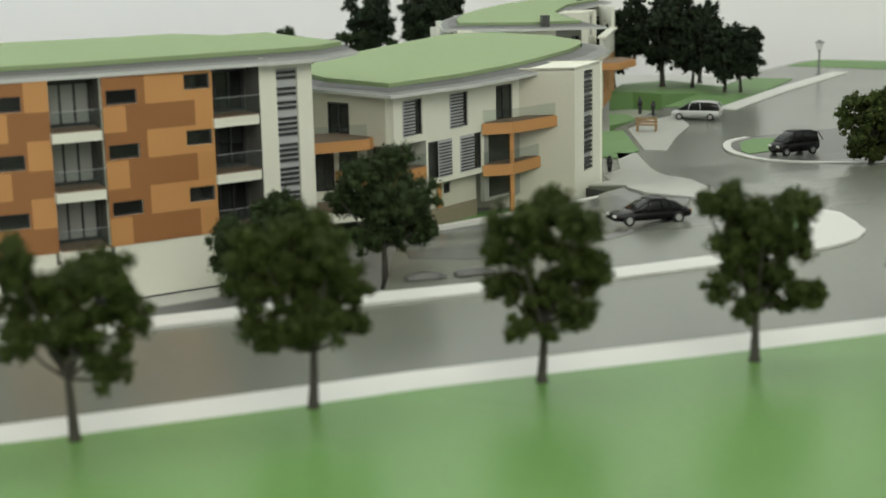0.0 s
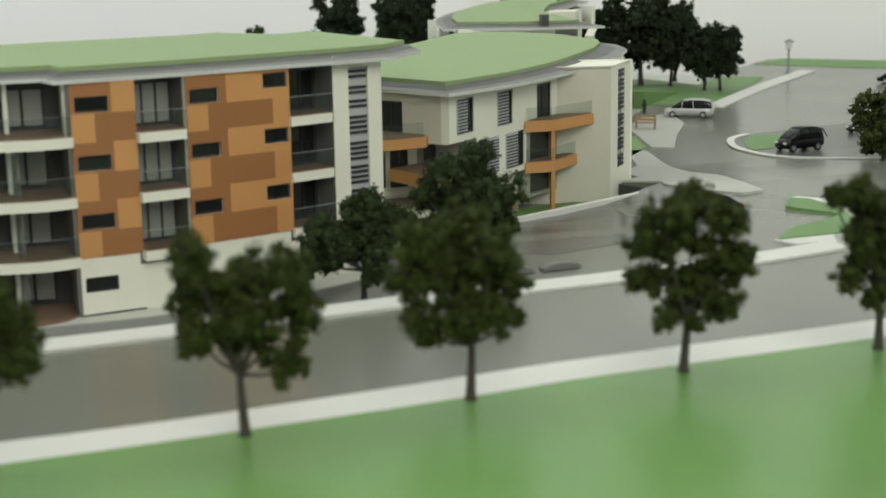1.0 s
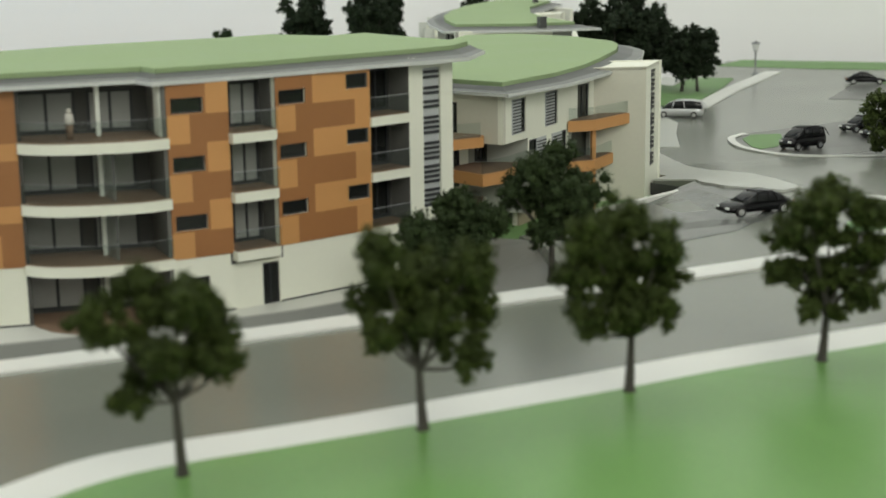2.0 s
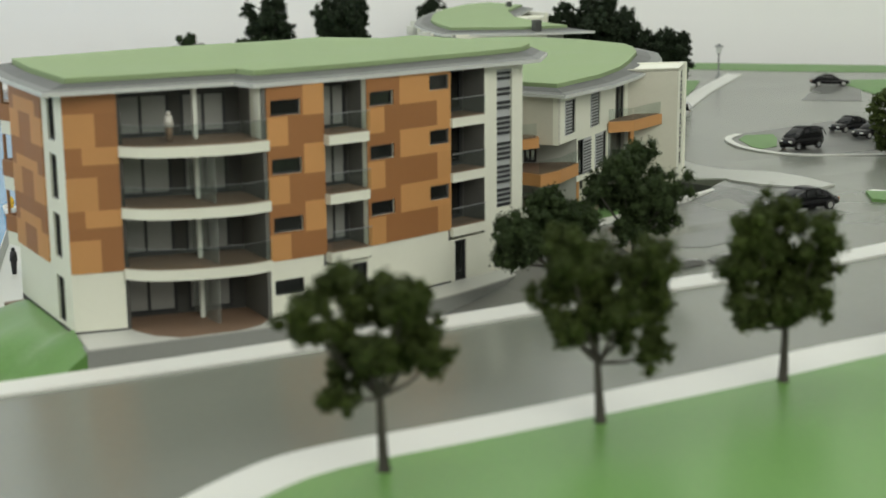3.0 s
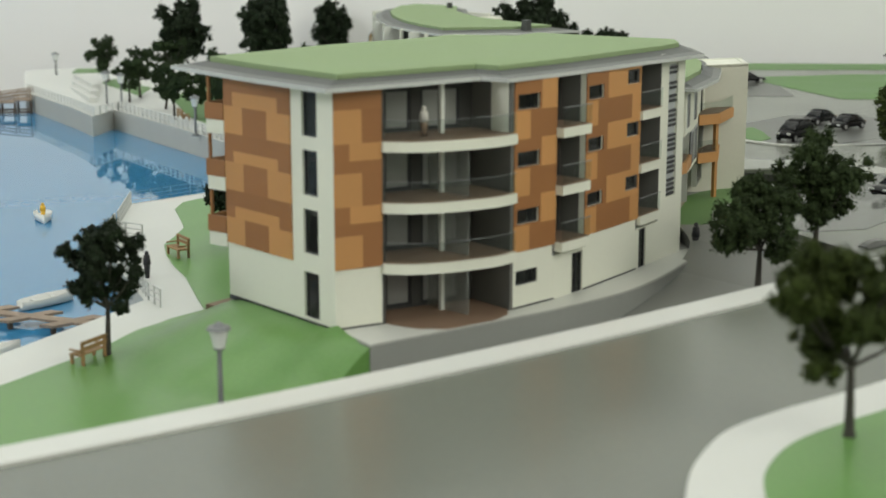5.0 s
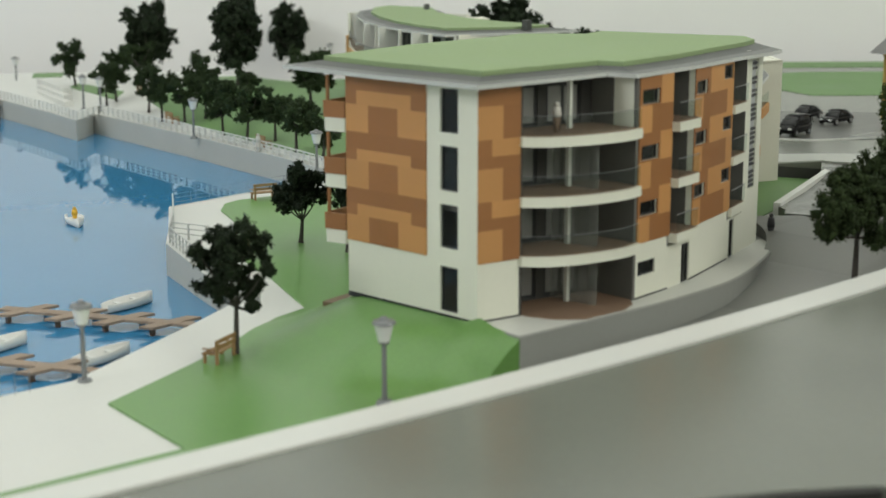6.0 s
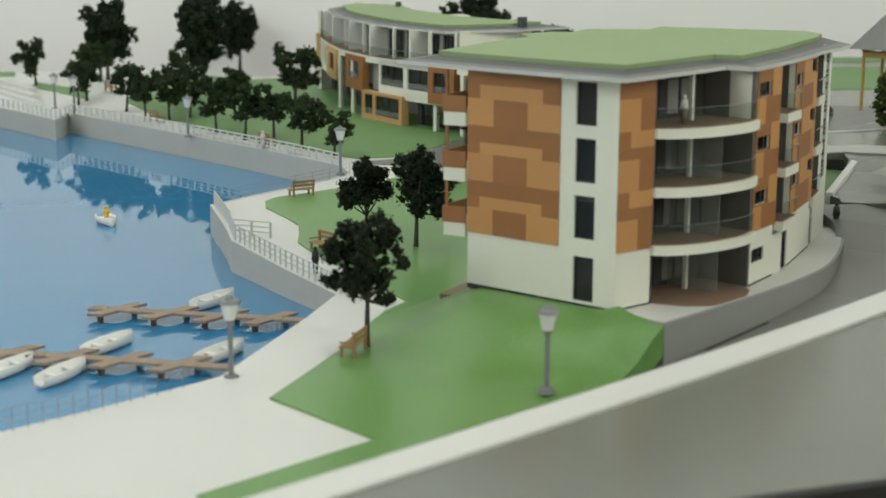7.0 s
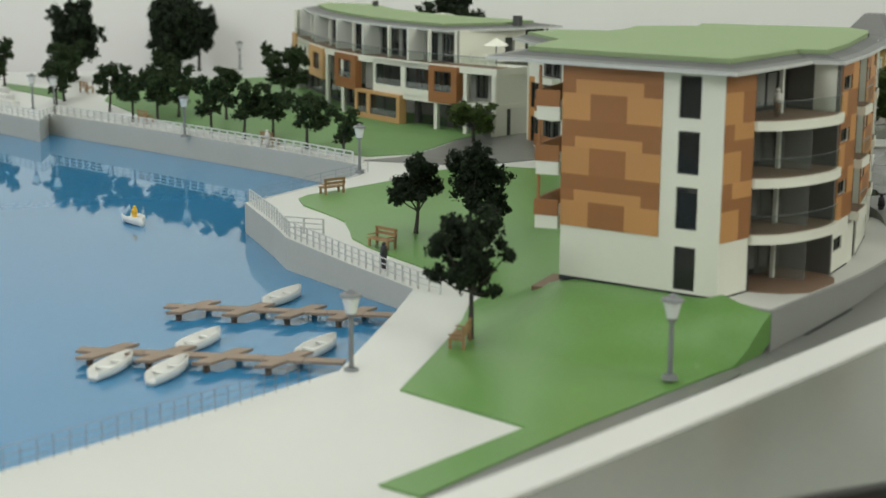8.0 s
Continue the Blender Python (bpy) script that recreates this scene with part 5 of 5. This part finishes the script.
# ---- cars ----
def car(name, x, y, turn, long, wide, high, paint, label, van=False):
    """A model car: body lofted along its length, dark glass cabin, four wheels, lamps."""
    z = z_town(x, y) + 0.06
    t = thing(name, (x, y, z), label, "car", "parked cars")
    L, W = long / 2, wide / 2

    def loft(rings):
        bm = bmesh.new()
        vs = [[bm.verts.new((x + px, y + py, z + pz)) for px, py, pz in r] for r in rings]
        n = len(vs[0])
        for a, b in zip(vs, vs[1:]):
            for i in range(n):
                bm.faces.new((a[i], a[(i + 1) % n], b[(i + 1) % n], b[i]))
        bm.faces.new(vs[0][::-1])
        bm.faces.new(vs[-1])
        return bm

    belt = high * 0.60

    def ring(k, w, lo, hi, power=0.5):
        out = []
        for i in range(14):
            a = 2 * math.pi * (i + 0.5) / 14
            cx, cz = math.cos(a), math.sin(a)
            out.append((k * L, W * w * math.copysign(abs(cx) ** power, cx), (lo + hi) / 2 + (hi - lo) / 2 * math.copysign(abs(cz) ** power, cz)))
        return out

    if van:
        hull = ((-1, 0.72, 0.45, 0.8), (-0.97, 0.9, 0.28, belt), (-0.7, 0.99, 0.2, belt * 1.04), (0, 1, 0.2, belt * 1.02), (0.45, 1, 0.2, belt * 0.98), (0.75, 0.97, 0.22, belt * 0.88), (0.93, 0.86, 0.26, belt * 0.72), (1, 0.66, 0.34, belt * 0.52))
        cab = ((-0.97, 0.8, belt * 0.95), (-0.88, 0.78, high * 0.92), (-0.6, 0.79, high * 0.99), (-0.1, 0.79, high), (0.2, 0.77, high * 0.94), (0.45, 0.78, high * 0.8), (0.72, 0.82, belt * 0.92))
    else:
        hull = ((-1, 0.7, 0.42, 0.62), (-0.96, 0.88, 0.28, belt * 0.9), (-0.7, 0.98, 0.2, belt), (0, 1, 0.2, belt), (0.4, 1, 0.2, belt * 0.97), (0.75, 0.95, 0.22, belt * 0.86), (0.94, 0.84, 0.26, belt * 0.72), (1, 0.62, 0.34, belt * 0.5))
        cab = ((-0.86, 0.8, belt * 0.95), (-0.6, 0.77, high * 0.86), (-0.35, 0.77, high * 0.98), (-0.1, 0.77, high), (0.1, 0.76, high * 0.96), (0.28, 0.78, high * 0.82), (0.5, 0.84, belt * 0.94))
    smooth(part("body", loft([ring(*h) for h in hull]), paint, t))
    sect = lambda k, w, h: [(k * L, -W * 0.93, belt * 0.88), (k * L, -W * (w * 0.6 + 0.36), belt * 0.88 + (h - belt * 0.88) * 0.55), (k * L, -W * w, h - 0.06 * (h > belt)), (k * L, -W * w * 0.8, h), (k * L, W * w * 0.8, h), (k * L, W * w, h - 0.06 * (h > belt)), (k * L, W * (w * 0.6 + 0.36), belt * 0.88 + (h - belt * 0.88) * 0.55), (k * L, W * 0.93, belt * 0.88)]
    smooth(part("cabin_glass", loft([sect(*c) for c in cab]), CARGLASS, t, "dark tinted glass"))
    top = [c for c in cab if c[2] > high * 0.9]
    smooth(part("car_roof", loft([[(k * L, -W * 0.73, h - 0.03), (k * L, -W * 0.6, h + 0.035), (k * L, W * 0.6, h + 0.035), (k * L, W * 0.73, h - 0.03)] for k, w, h in top]), paint, t))
    for k in (top[0][0] - 0.02, -0.18, top[-1][0] + 0.02):
        for s in (-1, 1):
            part("pillar", rod((x + (k * 1.25) * L, y + s * W * 0.9, z + belt * 0.93), (x + k * L, y + s * W * 0.765, z + high * 0.93), 0.045, n=5), paint, t)
    for k in (-0.62, 0.64):
        for s in (-1, 1):
            c = (x + k * L, y + s * W * 0.9, z + 0.33)
            wheel = smooth(part("wheel", rod((c[0], c[1] - 0.12, c[2]), (c[0], c[1] + 0.12, c[2]), 0.33, n=16), TYRE, t))
            part("rim", rod((c[0], c[1] + s * 0.10, c[2]), (c[0], c[1] + s * 0.135, c[2]), 0.2, n=12), STEEL if van and paint is CARBLACK else RIM, wheel)
    for s in (-1, 1):
        part("headlight", box(x + L * 0.93, x + L * 0.985, y + s * W * 0.58 - 0.2, y + s * W * 0.58 + 0.2, z + belt * 0.55, z + belt * 0.72, bevel=0.03), LAMPGLASS, t)
        part("rear_light", box(x - L * 0.995, x - L * 0.96, y + s * W * 0.66 - 0.13, y + s * W * 0.66 + 0.13, z + belt * 0.6, z + belt * 0.85), BROWN, t)
    t.rotation_euler = (0, 0, radians(turn))
    return t


car("car", 34.4, 51.1, 180, 4.9, 1.85, 1.45, CARBLACK, "black saloon car on the grey ramp by the kerb")
car("car", 61.9, 103.6, 145, 4.7, 1.9, 1.75, CARSILVER, "silver estate car on the far street", True)
car("van", 60.0, 80.9, 186, 4.0, 1.9, 1.95, CARBLACK, "black people carrier parked at the island tip", True)
car("car", 71.2, 87.1, 183, 4.2, 1.8, 1.45, CARBLACK, "black car with a pale bonnet in the parking bay")
car("car", 70.3, 82.9, 182, 4.3, 1.8, 1.45, CARBLACK, "dark blue-black hatchback in the parking bay")
car("car", 97.1, 118.9, 328, 4.7, 1.8, 1.4, CARBLACK, "black saloon car beside the far green field")


# ---- street lamps ----
def street_lamp(x, y, z, label="grey street lamp with a white lantern and flat cap"):
    t = thing("street_lamp", (x, y, z), label, "street lamp", "street lamps")
    part("base", rod((x, y, z - 0.05), (x, y, z + 0.18), 0.42, 0.34, 14), LAMPGREY, t)
    part("post", rod((x, y, z + 0.1), (x, y, z + 2.95), 0.14, 0.11, 10), LAMPGREY, t)
    part("collar", rod((x, y, z + 2.9), (x, y, z + 3.0), 0.24, 0.28, 12), LAMPGREY, t)
    part("lantern", rod((x, y, z + 3.0), (x, y, z + 3.85), 0.27, 0.46, 12), LAMPGLASS, t, "frosted white lantern")
    part("cap", rod((x, y, z + 3.85), (x, y, z + 4.0), 0.58, 0.5, 14), LAMPGREY, t)
    part("finial", rod((x, y, z + 4.0), (x, y, z + 4.2), 0.28, 0.12, 10), LAMPGREY, t)
    return t


for x, y, z in ((-19.4, 49.05, 0.25), (-27.35, 62.6, -0.1), (15.9, 98.9, 1.0), (22.75, 127.9, 0.9), (27.4, 154.2, 0.9), (27.3, 157.9, 0.9), (80, 177, 0.9), (92.2, 134.3, 2.45), (33.8, 187, 0.9)):
    street_lamp(x, y, z)


# ---- benches ----
def bench(x, y, z, turn, size=1.0):
    t = thing("bench", (x, y, z), "small brown wooden bench with a slatted back", "bench", "benches")
    w = 1.0 * size
    for k in range(3):
        part("slat", box(x - w, x + w, y - 0.38 + 0.27 * k, y - 0.16 + 0.27 * k, z + 0.5, z + 0.58), BENCHWOOD, t)
    for k in range(2):
        part("slat", box(x - w, x + w, y + 0.42, y + 0.5, z + 0.78 + 0.3 * k, z + 0.98 + 0.3 * k), BENCHWOOD, t)
    for sx in (-1, 1):
        part("leg", box(x + sx * w * 0.85 - 0.07, x + sx * w * 0.85 + 0.07, y - 0.36, y - 0.22, z - 0.05, z + 0.5), BENCHWOOD, t)
        part("leg", box(x + sx * w * 0.85 - 0.07, x + sx * w * 0.85 + 0.07, y + 0.36, y + 0.5, z - 0.05, z + 1.25), BENCHWOOD, t)
        part("armrest", box(x + sx * w * 0.93 - 0.06, x + sx * w * 0.93 + 0.06, y - 0.36, y + 0.42, z + 0.75, z + 0.82), BENCHWOOD, t)
    t.rotation_euler = (0, 0, radians(turn))
    return t


for x, y, turn, up in ((-20.4, 61.1, 205, z_prom), (6.5, 93.8, 165, z_prom), (-5.9, 78.4, 265, z_mound), (23.4, 116.6, 80, z_prom), (27.2, 138.6, 80, z_prom), (36.4, 159.3, 80, z_prom), (54.3, 97.9, 150, z_town)):
    bench(x, y, up(x, y) + 0.1, turn)


# ---- railings on the quay ----
RAILPALE = mat("railing_pale_grey", (0.58, 0.59, 0.57), 0.5, 0.06, 60, 0.02)

def railing(points, height, label, post_gap=1.6, bars=3, m=None, thick=0.05):
    t = thing("railing", (*points[0], z_prom(*points[0])), label, "railing", "quay railings")
    m = m or STEEL
    for a, b in zip(points, points[1:]):
        va, vb = Vector(a), Vector(b)
        n = max(1, round((vb - va).length / post_gap))
        for i in range(n):
            p = va.lerp(vb, i / n)
            z = z_prom(p.x, p.y)
            part("post", box(p.x - thick, p.x + thick, p.y - thick, p.y + thick, z - 0.05, z + height), m, t)
        for k in range(bars):
            h = height * (1 - k * 0.33)
            part("rail", rod((a[0], a[1], z_prom(*a) + h), (b[0], b[1], z_prom(*b) + h), thick * 0.9, n=5), m, t)
    x, y = points[-1]
    part("post", box(x - thick, x + thick, y - thick, y + thick, z_prom(x, y) - 0.05, z_prom(x, y) + height), m, t)
    return t


inset = lambda pts: [(x + 0.25, y - 0.12) for x, y in pts]
railing(inset([(-12.6, 68.6), (-12.4, 70.5), (-10.5, 77.4), (-8.2, 85.0), (-5.8, 88.4)]), 1.1, "pale grey railing on the curved quay edge", 0.8, 3, RAILPALE, 0.045)
railing([(-7.0, 86.2), (-5.7, 83.8)], 1.1, "short pale grey railing across the quay", 1.3, 3, RAILPALE, 0.06)
railing(inset([(-5.4, 88.8), (-0.8, 96.0)]), 1.1, "pale grey railing on the quay edge by the steps", 0.8, 3, RAILPALE, 0.045)
railing([(-0.4, 96.2), (7.1, 97.2), (13.6, 97.9), (17.0, 98.9)], 0.95, "thin grey wire railing along the quay edge", 1.9, 4, STEEL, 0.018)
railing([(20.0, 103.2), (21.7, 112), (23.8, 128.4), (26.2, 152.6)], 1.0, "white railing along the far quay", 1.3, 3, PAVE, 0.07)
railing([(26.2, 152.6), (21.6, 149.4), (23.3, 158.3), (25.9, 178)], 1.0, "white railing round the quay nose", 1.3, 3, PAVE, 0.07)
railing([(-66, 65.2), (-47.2, 63.9), (-41.6, 63.5), (-35.5, 63.0), (-30.2, 62.8)], 1.1, "thin grey railing along the near quay edge", 0.75, 3, STEEL, 0.013)

# ---- jetties and boats ----
def jetty(a, b, fingers, label):
    a, b = Vector(a), Vector(b)
    d = (b - a).normalized()
    n = Vector((-d.y, d.x))
    length, arm = (b - a).length, Vector((1.0, 0.06))
    t = thing("jetty", (a.x, a.y, -1.4), label, "jetty", "jetties")
    step = 2.2
    k = 0.0
    while k < length - 0.1:
        e = min(k + step, length)
        q = [a + d * k + n * 0.42, a + d * (e - 0.04) + n * 0.42, a + d * (e - 0.04) - n * 0.42, a + d * k - n * 0.42]
        part("deck", prism([(p.x, p.y) for p in q], -0.95, -0.8), JETTY, t)
        k = e
    for s in fingers:
        for side in (-1, 1):
            c = a + d * s
            q = [c - d * 0.46, c + d * 0.46, c + d * 0.46 + arm * side * 1.75, c - d * 0.46 + arm * side * 1.75]
            part("finger", prism([(p.x, p.y) for p in q], -0.956, -0.796), JETTY, t)
            c = c + arm * side * 1.3
            part("post", box(c.x - 0.13, c.x + 0.13, c.y - 0.13, c.y + 0.13, -2.2, -0.95), JETTYPOST, t)
    return t


jetty((-14.8, 69.6), (-21.9, 82.1), (2.9, 6.0, 9.2, 12.6), "brown wooden jetty with cross-shaped mooring arms")
jetty((-24.3, 65.7), (-31.5, 78.5), (3.25, 6.6, 9.75, 13.0), "brown wooden jetty with cross-shaped mooring arms")


def boat(x, y, turn, long=3.9, wide=1.5, label="small white rowing boat moored at the jetty"):
    t = thing("boat", (x, y, -1.4), label, "boat", "boats")
    hull, inner = bmesh.new(), bmesh.new()
    rings, n = [], 13
    for i in range(n):
        k = i / (n - 1)
        w = wide / 2 * (math.sin(math.pi * min(0.08 + 0.92 * k, 1) ** 0.85) ** 0.62 if k < 1 else 0.0)
        w = max(w, 0.03)
        px = x - long / 2 + long * k
        up = 0.16 * k ** 2
        rings.append([(px, -w, 0.62 + up), (px, -w * 0.86, 0.15), (px, 0, -0.08), (px, w * 0.86, 0.15), (px, w, 0.62 + up), (px, w * 0.84, 0.62 + up), (px, w * 0.7, 0.3), (px, -w * 0.7, 0.3), (px, -w * 0.84, 0.62 + up)])
    vs = [[hull.verts.new((p[0], y + p[1], -1.42 + p[2])) for p in r] for r in rings]
    for a, b in zip(vs, vs[1:]):
        for i in range(9):
            hull.faces.new((a[i], a[(i + 1) % 9], b[(i + 1) % 9], b[i]))
    hull.faces.new(vs[0][::-1])
    hull.faces.new(vs[-1])
    smooth(part("hull", hull, BOATWHITE, t))
    for k in (-0.2, 0.15):
        part("seat", box(x + k * long - 0.13, x + k * long + 0.13, y - wide * 0.4, y + wide * 0.4, -0.98, -0.92), BOATWHITE, t)
    t.rotation_euler = (0, 0, radians(turn))
    return t


for x, y, turn in ((-15.0, 78.8, 10), (-31.9, 75.2, 18), (-30.6, 72.3, 18), (-25.6, 75.2, 12), (-22.5, 69.2, 11)):
    boat(x, y, turn, 3.9, 1.3)
boat(-3.6, 105.6, 250, 3.4, 1.5, "small white rowing boat on open water")


# ---- model figurines: plain blank shapes ----
def figurine(x, y, z, m, label, high=1.75, lower=None):
    bm = bmesh.new()
    rod((x, y, z), (x, y, z + high * 0.55), 0.14, 0.22, 8, bm)
    rod((x, y, z + high * 0.5), (x, y, z + high * 0.84), 0.26, 0.2, 8, bm)
    made = bmesh.ops.create_uvsphere(bm, u_segments=8, v_segments=6, radius=0.14)["verts"]
    bmesh.ops.translate(bm, verts=made, vec=(x, y, z + high * 0.92))
    ob = smooth(solid("figurine", bm, m, label, "figurine", "", "model figurines"))
    if lower:
        ob.data.materials.append(lower)
        for p in ob.data.polygons:
            p.material_index = int(p.center.z < (z + high * 0.52) * S)
    return ob


figurine(-3.6, 105.6, -1.15, YELLOW, "plain yellow figurine shape in the rowing boat", 1.15)
figurine(-9.9, 74.9, z_prom(-9.9, 74.9), DARKCLOTH, "plain dark figurine shape on the promenade")
figurine(21.9, 115.6, 0.95, PALEFIG, "plain pale figurine shape on the far promenade")
figurine(-7.0, 49.9, 11.8, PALEFIG, "plain white and brown figurine shape on the top balcony", 1.5, DECK)
figurine(58.6, 109.7, z_town(58.6, 109.7), DARKCLOTH, "plain dark figurine shape on the far pavement")
figurine(59.5, 108.5, z_town(59.5, 108.5), DARKCLOTH, "plain dark figurine shape on the far pavement", 1.4)
figurine(42.7, 78.0, z_town(42.7, 78.0) + 0.1, DARKCLOTH, "plain dark figurine shape beside the stair tower", 1.2)
figurine(16.0, 52.6, 2.5, DARKCLOTH, "plain dark figurine shape beside the stair tower")

# ---- parasol on the terrace ----
parasol = thing("parasol", (39.8, 101.6, 8.55), "small white parasol on the roof terrace", "parasol")
part("pole", rod((39.8, 101.6, 8.55), (39.8, 101.6, 10.6), 0.07, n=6), STEEL, parasol)
part("canopy", rod((39.8, 101.6, 10.4), (39.8, 101.6, 11.1), 1.3, 0.08, 8), WHITE, parasol)


def terrace_chair(x, y, z, turn):
    t = thing("terrace_chair", (x, y, z), "small white chair on the roof terrace", "chair", "terrace chairs")
    part("seat", box(x - 0.3, x + 0.3, y - 0.3, y + 0.3, z + 0.42, z + 0.5), WHITE, t)
    part("backrest", box(x - 0.3, x + 0.3, y + 0.24, y + 0.3, z + 0.5, z + 1.05), WHITE, t)
    for sx in (-0.25, 0.25):
        for sy in (-0.25, 0.25):
            part("leg", box(x + sx - 0.04, x + sx + 0.04, y + sy - 0.04, y + sy + 0.04, z, z + 0.42), WHITE, t)
    t.rotation_euler = (0, 0, radians(turn))
    return t


for x, y, turn in ((38.4, 103.2, 60), (39.2, 102.9, 250), (38.7, 101.8, 140)):
    terrace_chair(x, y, 8.56, turn)

# ---- timber bridge on the far water ----
bridge = thing("footbridge", (10, 182, -2), "brown timber footbridge with a boarded rail on dark posts", "bridge")
ba, bb = Vector((25.2, 175.2)), Vector((-16, 199))
bd = (bb - ba).normalized()
bn = Vector((-bd.y, bd.x))
deck_z = lambda k: lerp(k, [(0, 0.35), (4, -0.15), (9, -0.6), (60, -0.6)])
for k in range(24):
    z = deck_z(k * 2.0)
    c = ba + bd * (k * 2.0)
    part("deck", prism([tuple(c + bn * 1.6), tuple(c + bd * 1.98 + bn * 1.6), tuple(c + bd * 1.98 - bn * 1.6), tuple(c - bn * 1.6)], z - 0.16, z), JETTY, bridge)
    for s in (-1.5, 1.5):
        p = c + bn * s
        part("post", box(p.x - 0.12, p.x + 0.12, p.y - 0.12, p.y + 0.12, -2.2, z - 0.16), JETTYPOST, bridge)
        part("rail_post", box(p.x - 0.07, p.x + 0.07, p.y - 0.07, p.y + 0.07, z, z + 1.3), JETTY, bridge)
        e = c + bd * 2.0 + bn * s
        z2 = deck_z(k * 2.0 + 2)
        for h in (0.45, 0.85, 1.25):
            part("rail", rod((p.x, p.y, z + h), (e.x, e.y, z2 + h), 0.09, n=5), JETTY, bridge)
for s in (-1.5, 1.5):
    p, q = ba + bn * s, bb + bn * s
    part("beam", rod((p.x, p.y, -1.2), (q.x, q.y, -1.2), 0.1, n=5), JETTYPOST, bridge)

# ---- pale seating blocks on the far quay nose ----
for k in range(3):
    x, y = 26.5 + 1.6 * k, 161 + 3 * k
    solid("seating_block", prism([(x, y), (x + 1.0, y - 0.4), (x + 4.6, y + 13), (x + 3.6, y + 13.4)], z_prom(x, y) - 0.05, z_prom(x, y) + 0.7 + 0.3 * k), PAVE, "long pale seating block on the quay", "seating block", "", "seating blocks")

# ---- yellow timber shelter ----
HX, HY = 76.6, 77.9
hut = thing("timber_shelter", (HX, HY, 3.1), "yellow timber shelter with a grey hipped roof", "shelter")
for sx in (-2.2, 2.2):
    for sy in (-2.2, 2.2):
        part("post", box(HX + sx - 0.13, HX + sx + 0.13, HY + sy - 0.13, HY + sy + 0.13, 3.0, 9.9), HUT, hut)
for sy in (-2.2, 2.2):
    part("beam", box(HX - 2.5, HX + 2.5, HY + sy - 0.15, HY + sy + 0.15, 9.2, 9.9), HUT, hut)
    part("beam", box(HX + sy - 0.15, HX + sy + 0.15, HY - 2.1, HY + 2.1, 8.6, 9.3), HUT, hut)
bm = bmesh.new()
ring = [bm.verts.new((HX + sx * 3.4, HY + sy * 3.4, 9.5)) for sx, sy in ((-1, -1), (1, -1), (1, 1), (-1, 1))]
tip = [bm.verts.new((HX + sx * 0.8, HY + sy * 0.8, 13.0)) for sx, sy in ((-1, -1), (1, -1), (1, 1), (-1, 1))]
bm.faces.new(ring[::-1])
bm.faces.new(tip)
for i in range(4):
    bm.faces.new((ring[i], ring[(i + 1) % 4], tip[(i + 1) % 4], tip[i]))
part("shelter_roof", bm, HUTROOF, hut, "grey hipped roof")

# ---- low stones on the pavement strip ----
def kerb_stone(x, y, long, turn):
    z = z_town(x, y) + 0.12
    bm = bmesh.new()
    rings = []
    for k in range(9):
        a = k / 8
        h = 0.04 + 0.2 * math.sin(math.pi * a) ** 0.7
        rings.append([bm.verts.new((x - long / 2 + long * a, y + w, z + hh)) for w, hh in ((-0.35, -0.05), (-0.22, h), (0.22, h), (0.35, -0.05))])
    for r0, r1 in zip(rings, rings[1:]):
        for i in range(4):
            bm.faces.new((r0[i], r0[(i + 1) % 4], r1[(i + 1) % 4], r1[i]))
    bm.faces.new(rings[0][::-1])
    bm.faces.new(rings[-1])
    bmesh.ops.rotate(bm, verts=bm.verts, cent=(x, y, z), matrix=Matrix.Rotation(radians(turn), 3, "Z"))
    return solid("kerb_stone", bm, ASPHALT, "long low rounded grey stone beside the pavement strip", "stone", "", "low stones")


kerb_stone(18.2, 41.2, 2.1, 3)
kerb_stone(20.8, 41.3, 2.2, 4)
